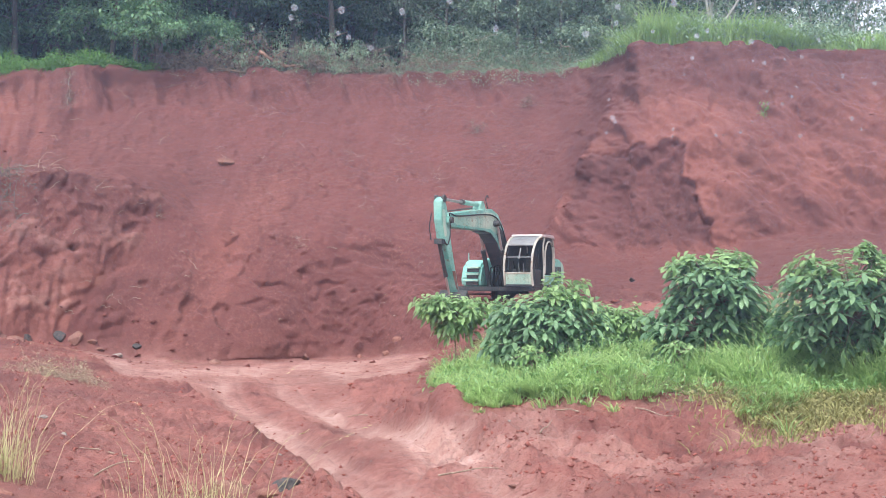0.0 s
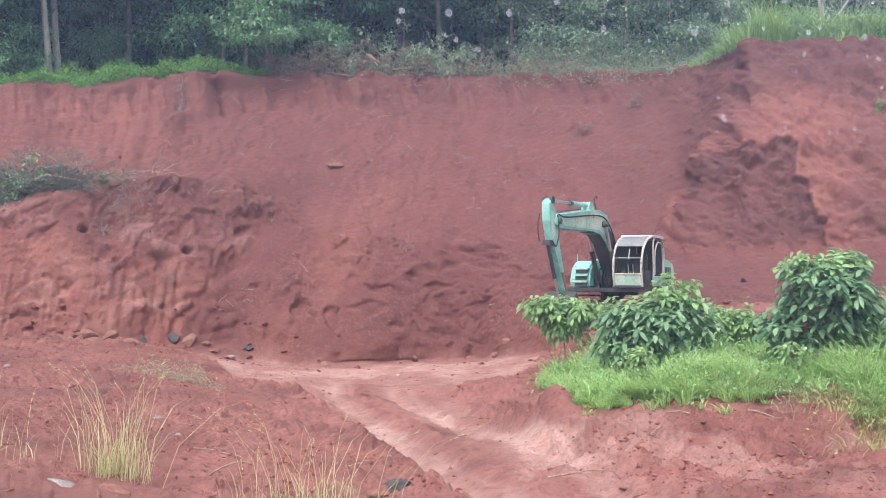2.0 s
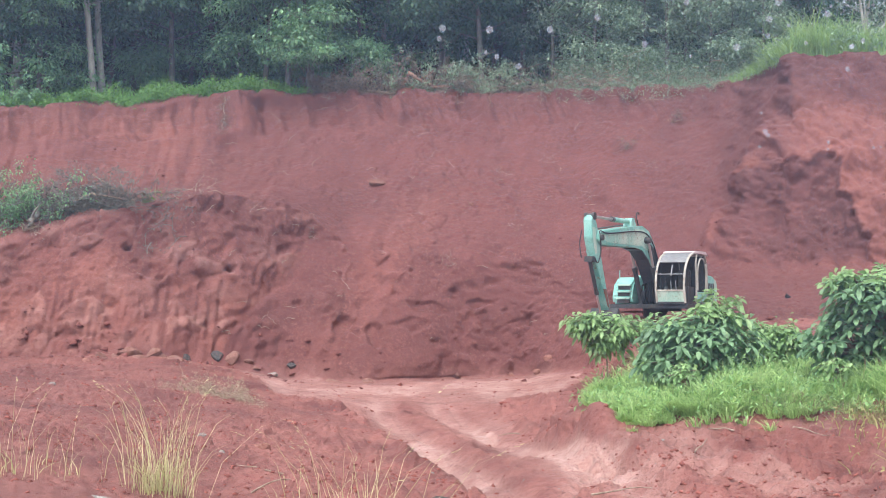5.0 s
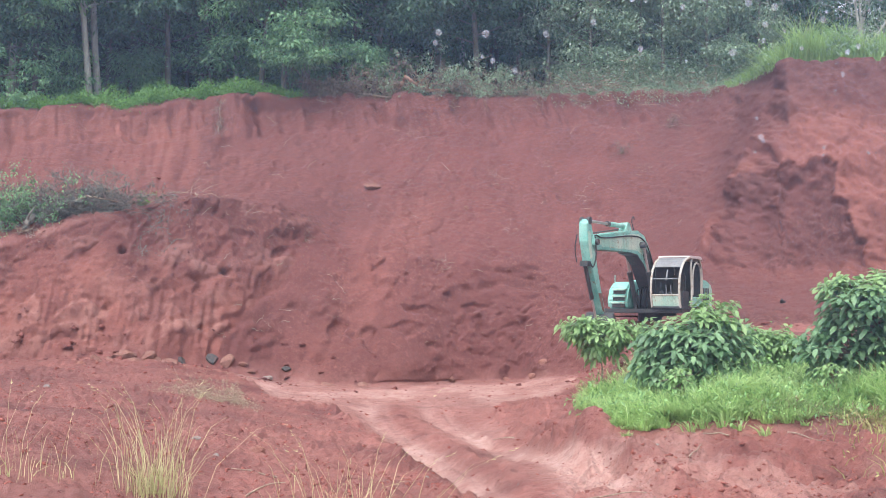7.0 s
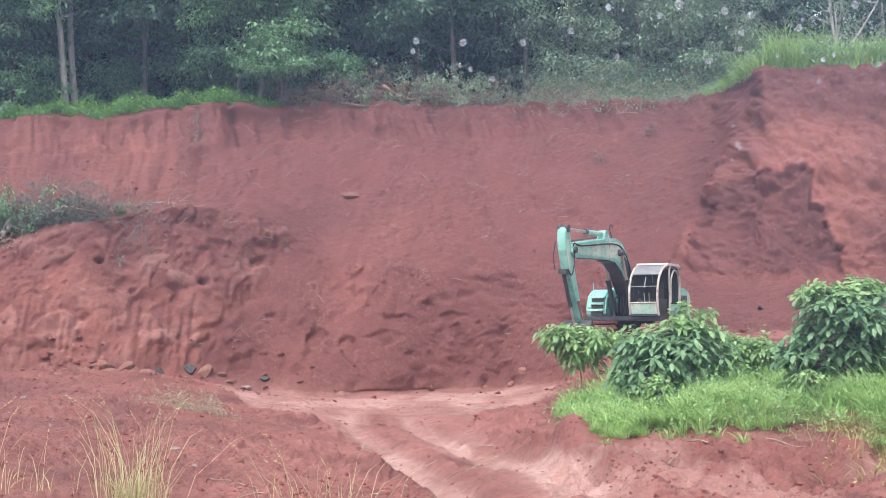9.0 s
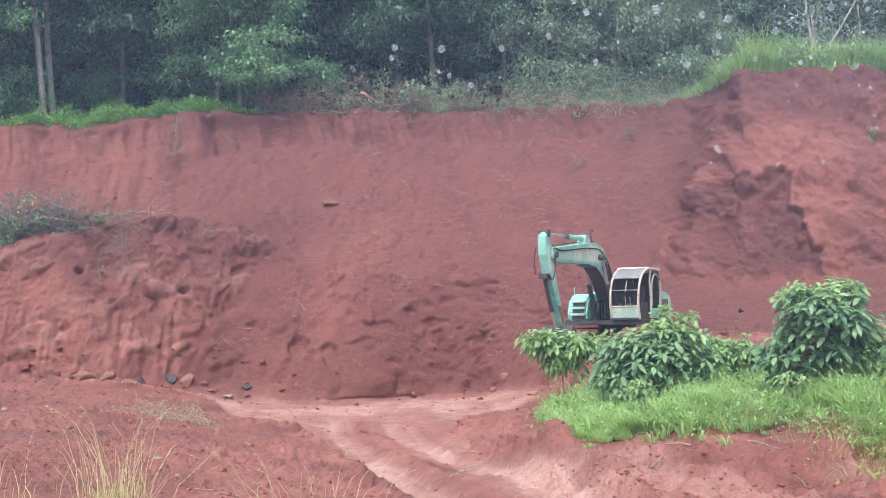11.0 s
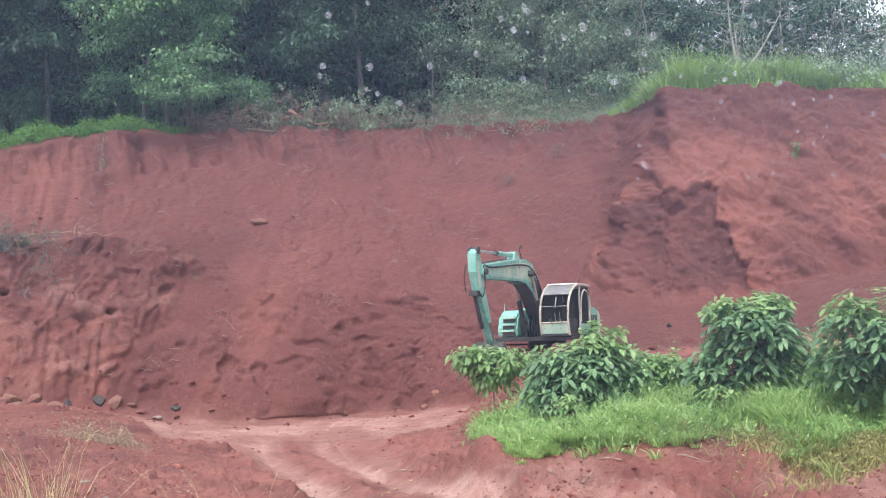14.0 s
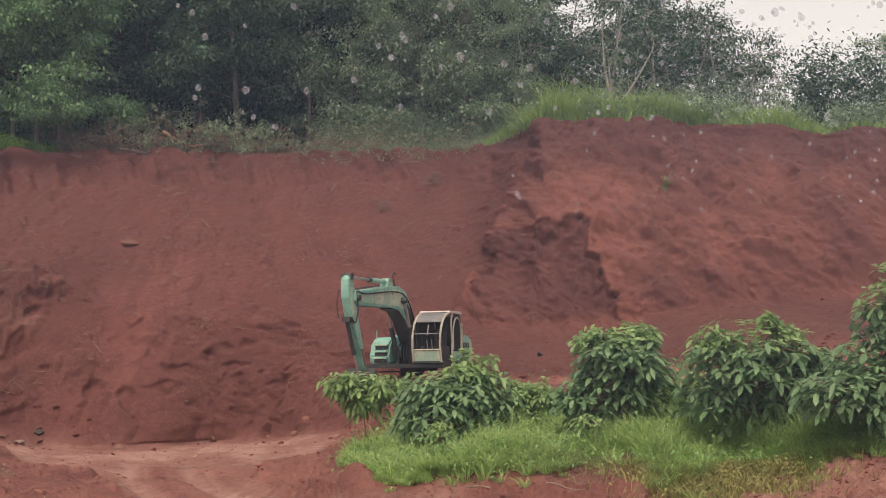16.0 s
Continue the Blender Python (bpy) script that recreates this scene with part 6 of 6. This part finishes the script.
log("bare_branch", [over(-16.3, 59.3, 0.5), over(-15.6, 59.2, 0.72), over(-15.0, 59.2, 0.55), over(-14.3, 59.5, 0.25)], 0.05, TWIG, "bare bent branch on the bench")
log("bare_branch", [over(-15.6, 59.8, 1.35), over(-14.9, 59.7, 0.95), over(-14.6, 59.6, 0.55)], 0.03, TWIG, "thin reddish twig over the bench")
# the stump that hangs over the bench's edge
sp, sn = spot(-17.85, 0.049)
stump_top = at(-17.6, 59.4)
log("uprooted_stump", [tuple(stump_top + Vector((0.1, -0.2, 0.35))), tuple((stump_top + sp) / 2 + Vector((0, -0.35, 0.25))), tuple(sp + Vector((0, -0.2, 0.1)))], 0.16, GREY_BARK, "grey uprooted stump hanging over the bench")
brush("root_ball", sp + Vector((0, -0.1, -0.1)), (0.5, 0.3, 0.4), 36, 210, "ball of torn grey roots below the stump", (0.25, 0.6), None, 0, 0.1, 0.02)


def hanging(name, b, r0, r1, seed, leaf, count, size, label, category="plant"):
    """A creeper that hangs down the face between two heights."""
    r = np.random.default_rng(seed)
    pts = []
    for k in range(8):
        p, n = spot(b + 0.04 * math.sin(k * 1.9 + seed), r0 + (r1 - r0) * k / 7)
        pts.append(np.array(p + n * 0.05))
    thing = tagged(new(name), label, category)
    hang(tubes("vine", [(np.array(pts), 0.012)], TWIG, 5), thing)
    p = np.array(pts)[r.integers(0, 8, count)] + r.normal(0, 0.12, (count, 3)) + np.array([0, -0.08, 0])
    hang(leaves("foliage", p, r.normal(0, 1, p.shape) + np.array([0, -0.5, -0.5]), np.array([0, -1, 0.6]) + 0 * p, size, size * 0.6, leaf), thing)


hanging("hanging_creeper", -10.6, 0.143, 0.119, 301, DEAD_LEAF, 130, 0.1, "withered creeper hanging down the bank")
for k, (b, r0, r1) in enumerate(((-2.0, 0.152, 0.146), (-0.1, 0.151, 0.139), (1.9, 0.151, 0.139), (3.4, 0.151, 0.142), (-6.1, 0.152, 0.146), (6.9, 0.152, 0.142))):
    hanging("hanging_creeper", b, r0, r1, 310 + k, DEAD_LEAF, 40, 0.085, "pale dry creeper hanging over the edge")


def slope_plant(b, rise, size, leaf, count, seed, label):
    p, n = spot(b, rise)
    brush("slope_plant", p + n * 0.03, (size, 0.25, size), 7, seed, label, (size * 0.6, size * 1.2), leaf, count, 0.11, 0.008, "plant")


slope_plant(5.2, 0.109, 0.45, DEAD_LEAF, 150, 401, "grey-green weed growing on the slope")
slope_plant(7.2, 0.1265, 0.5, DEAD_LEAF, 130, 402, "pale uprooted weed on the slope")
slope_plant(16.6, 0.123, 0.35, COVER_LEAF, 130, 403, "small green plant on the dug face")
slope_plant(-7.0, 0.046, 0.3, DEAD_LEAF, 30, 404, "pale dry tuft on the slope")


def slope_sticks():
    """Roots and sticks left lying on the slid slope."""
    r = np.random.default_rng(77)
    for k in range(64):
        b, rise = r.uniform(-12, 8.8), r.uniform(-0.03, 0.14)
        p, n = spot(b, rise)
        ln = r.uniform(0.25, 1.0)
        q, n2 = spot(b + r.choice([-1, 1]) * ln * 0.45, rise + ln * r.uniform(-0.2, 0.9) * 0.012)
        a, c = np.array(p + n * 0.04), np.array(q + n2 * 0.05)
        if np.linalg.norm(a - c) > 3:
            continue
        path = np.linspace(a, c, 6) + r.normal(0, 0.03, (6, 3))
        path[2:4] += np.array(n) * 0.06
        ob = new("stick", tubes("stick", [(path, np.linspace(0.015, 0.007, 6))], TWIG, 5))
        tagged(ob, "dry stick lying on the red slope", "stick", "sticks on the slope")


slope_sticks()
for k, (b, rise) in enumerate(((2.2, 0.10), (3.6, 0.075), (1.0, 0.055), (6.2, 0.095), (-1.6, 0.03), (4.6, 0.04), (-3.2, 0.12), (0.3, 0.09))):
    p, n = spot(b, rise)
    brush("root_tangle", p + n * 0.03, (0.55, 0.2, 0.35), 9, 420 + k, "tangle of thin pale roots on the red slope", (0.2, 0.6), DEAD_LEAF if k % 2 else None, 18 if k % 2 else 0, 0.07, 0.009)
brush("straw_pile", on(-10.9, 34.5), (1.3, 0.7, 0.25), 70, 501, "low heap of dry straw and twigs on the earth", (0.2, 0.7), STRAW, 2600, 0.055, 0.008, "straw")
for k, (b, d, ln) in enumerate(((-8.2, 22.0, 0.7), (3.9, 21.0, 0.9), (-9.4, 20.2, 0.6), (1.1, 33.0, 0.5), (9.4, 25.0, 0.8), (11.6, 24.8, 0.7), (7.9, 24.0, 0.6))):
    r = np.random.default_rng(600 + k)
    run = limb(over(b, d, 0.05), (r.normal(), r.normal() * 0.5, 0.25), ln, r, 0.12, 0.12, 6)
    for q in run:
        q[2] = max(q[2], ground_z(float(q[0]), float(q[1])) + 0.015)
    tagged(new("stick", tubes("stick", [(run, np.linspace(0.016, 0.006, 6))], TWIG, 5)), "dry stick lying on red earth", "stick", "sticks on the floor")


# ---- the wet window that the watcher looks through ----
def window():
    m = Mat("misted_glass", 0.05, spec=0.3)
    clear, film, out = m.n.new("ShaderNodeBsdfTransparent"), m.n.new("ShaderNodeBsdfTranslucent"), m.n["Material Output"]
    film.inputs["Color"].default_value = (0.45, 0.69, 1.0, 1)
    mx = m.n.new("ShaderNodeMixShader")
    haze = m.n.new("ShaderNodeMapRange")
    # the bluish film lays a haze over the view, stronger towards the top
    haze.inputs["From Min"].default_value, haze.inputs["From Max"].default_value = 2.94, 3.10
    haze.inputs["To Min"].default_value, haze.inputs["To Max"].default_value = 0.012, 0.068
    height = m.n.new("ShaderNodeSeparateXYZ")
    m.l.new(m.tc.outputs["Object"], height.inputs[0])
    m.l.new(height.outputs["Z"], haze.inputs["Value"])
    # and towards its rain-beaten side
    side = m.n.new("ShaderNodeMapRange")
    side.inputs["From Min"].default_value, side.inputs["From Max"].default_value = 0.0, 0.16
    side.inputs["To Min"].default_value, side.inputs["To Max"].default_value = 0.96, 1.2
    m.l.new(height.outputs["X"], side.inputs["Value"])
    m.l.new(m.mul(haze.outputs[0], side.outputs[0]), mx.inputs[0])
    m.l.new(clear.outputs[0], mx.inputs[1]), m.l.new(film.outputs[0], mx.inputs[2])
    m.l.new(mx.outputs[0], out.inputs["Surface"])
    bm = box(bmesh.new(), -0.5, 0.6, 0.550, 0.554, 2.62, 3.42)
    me = bpy.data.meshes.new("window_1")
    bm.to_mesh(me), bm.free()
    me.materials.append(m.m)
    ob = tagged(new("window_1", me), "rain-spotted window pane in front of the watcher, with a bluish haze film", "window", kind="structure")
    ob.visible_shadow = False


window()


def raindrops():
    """Small drops of rain that cling to the pane."""
    m = Mat("water_drop", 0.1, spec=0.5)
    clear, film, out = m.n.new("ShaderNodeBsdfTransparent"), m.n.new("ShaderNodeBsdfTranslucent"), m.n["Material Output"]
    film.inputs["Color"].default_value = (0.9, 0.95, 1.0, 1)
    mx = m.n.new("ShaderNodeMixShader")
    mx.inputs[0].default_value = 0.24
    m.l.new(clear.outputs[0], mx.inputs[1]), m.l.new(film.outputs[0], mx.inputs[2]), m.l.new(mx.outputs[0], out.inputs["Surface"])
    r = np.random.default_rng(9)
    bm = bmesh.new()
    for k in range(190):
        if k < 75:
            b, rise = 25 - 28 * r.uniform(0, 1) ** 1.5, r.uniform(0.165, 0.26)
        else:
            b, rise = 26 - 16 * r.uniform(0, 1) ** 1.4, r.uniform(0.10, 0.25)
        size = r.uniform(0.0006, 0.0016) * (1 if k < 75 else 0.6)
        y = 0.5555
        c = Vector((y * math.tan(radians(b)), y, EYE + rise * y / math.cos(radians(b))))
        v = bmesh.ops.create_icosphere(bm, subdivisions=2, radius=1)["verts"]
        bmesh.ops.transform(bm, matrix=Matrix.LocRotScale(c, None, (size, 0.0006, size * r.uniform(0.9, 1.3))), verts=v)
    me = bpy.data.meshes.new("raindrops")
    bm.to_mesh(me), bm.free()
    me.materials.append(m.m)
    ob = tagged(new("raindrops", me), "small raindrops clinging to the window pane", "raindrop", kind="stuff")
    ob.visible_shadow = False


raindrops()
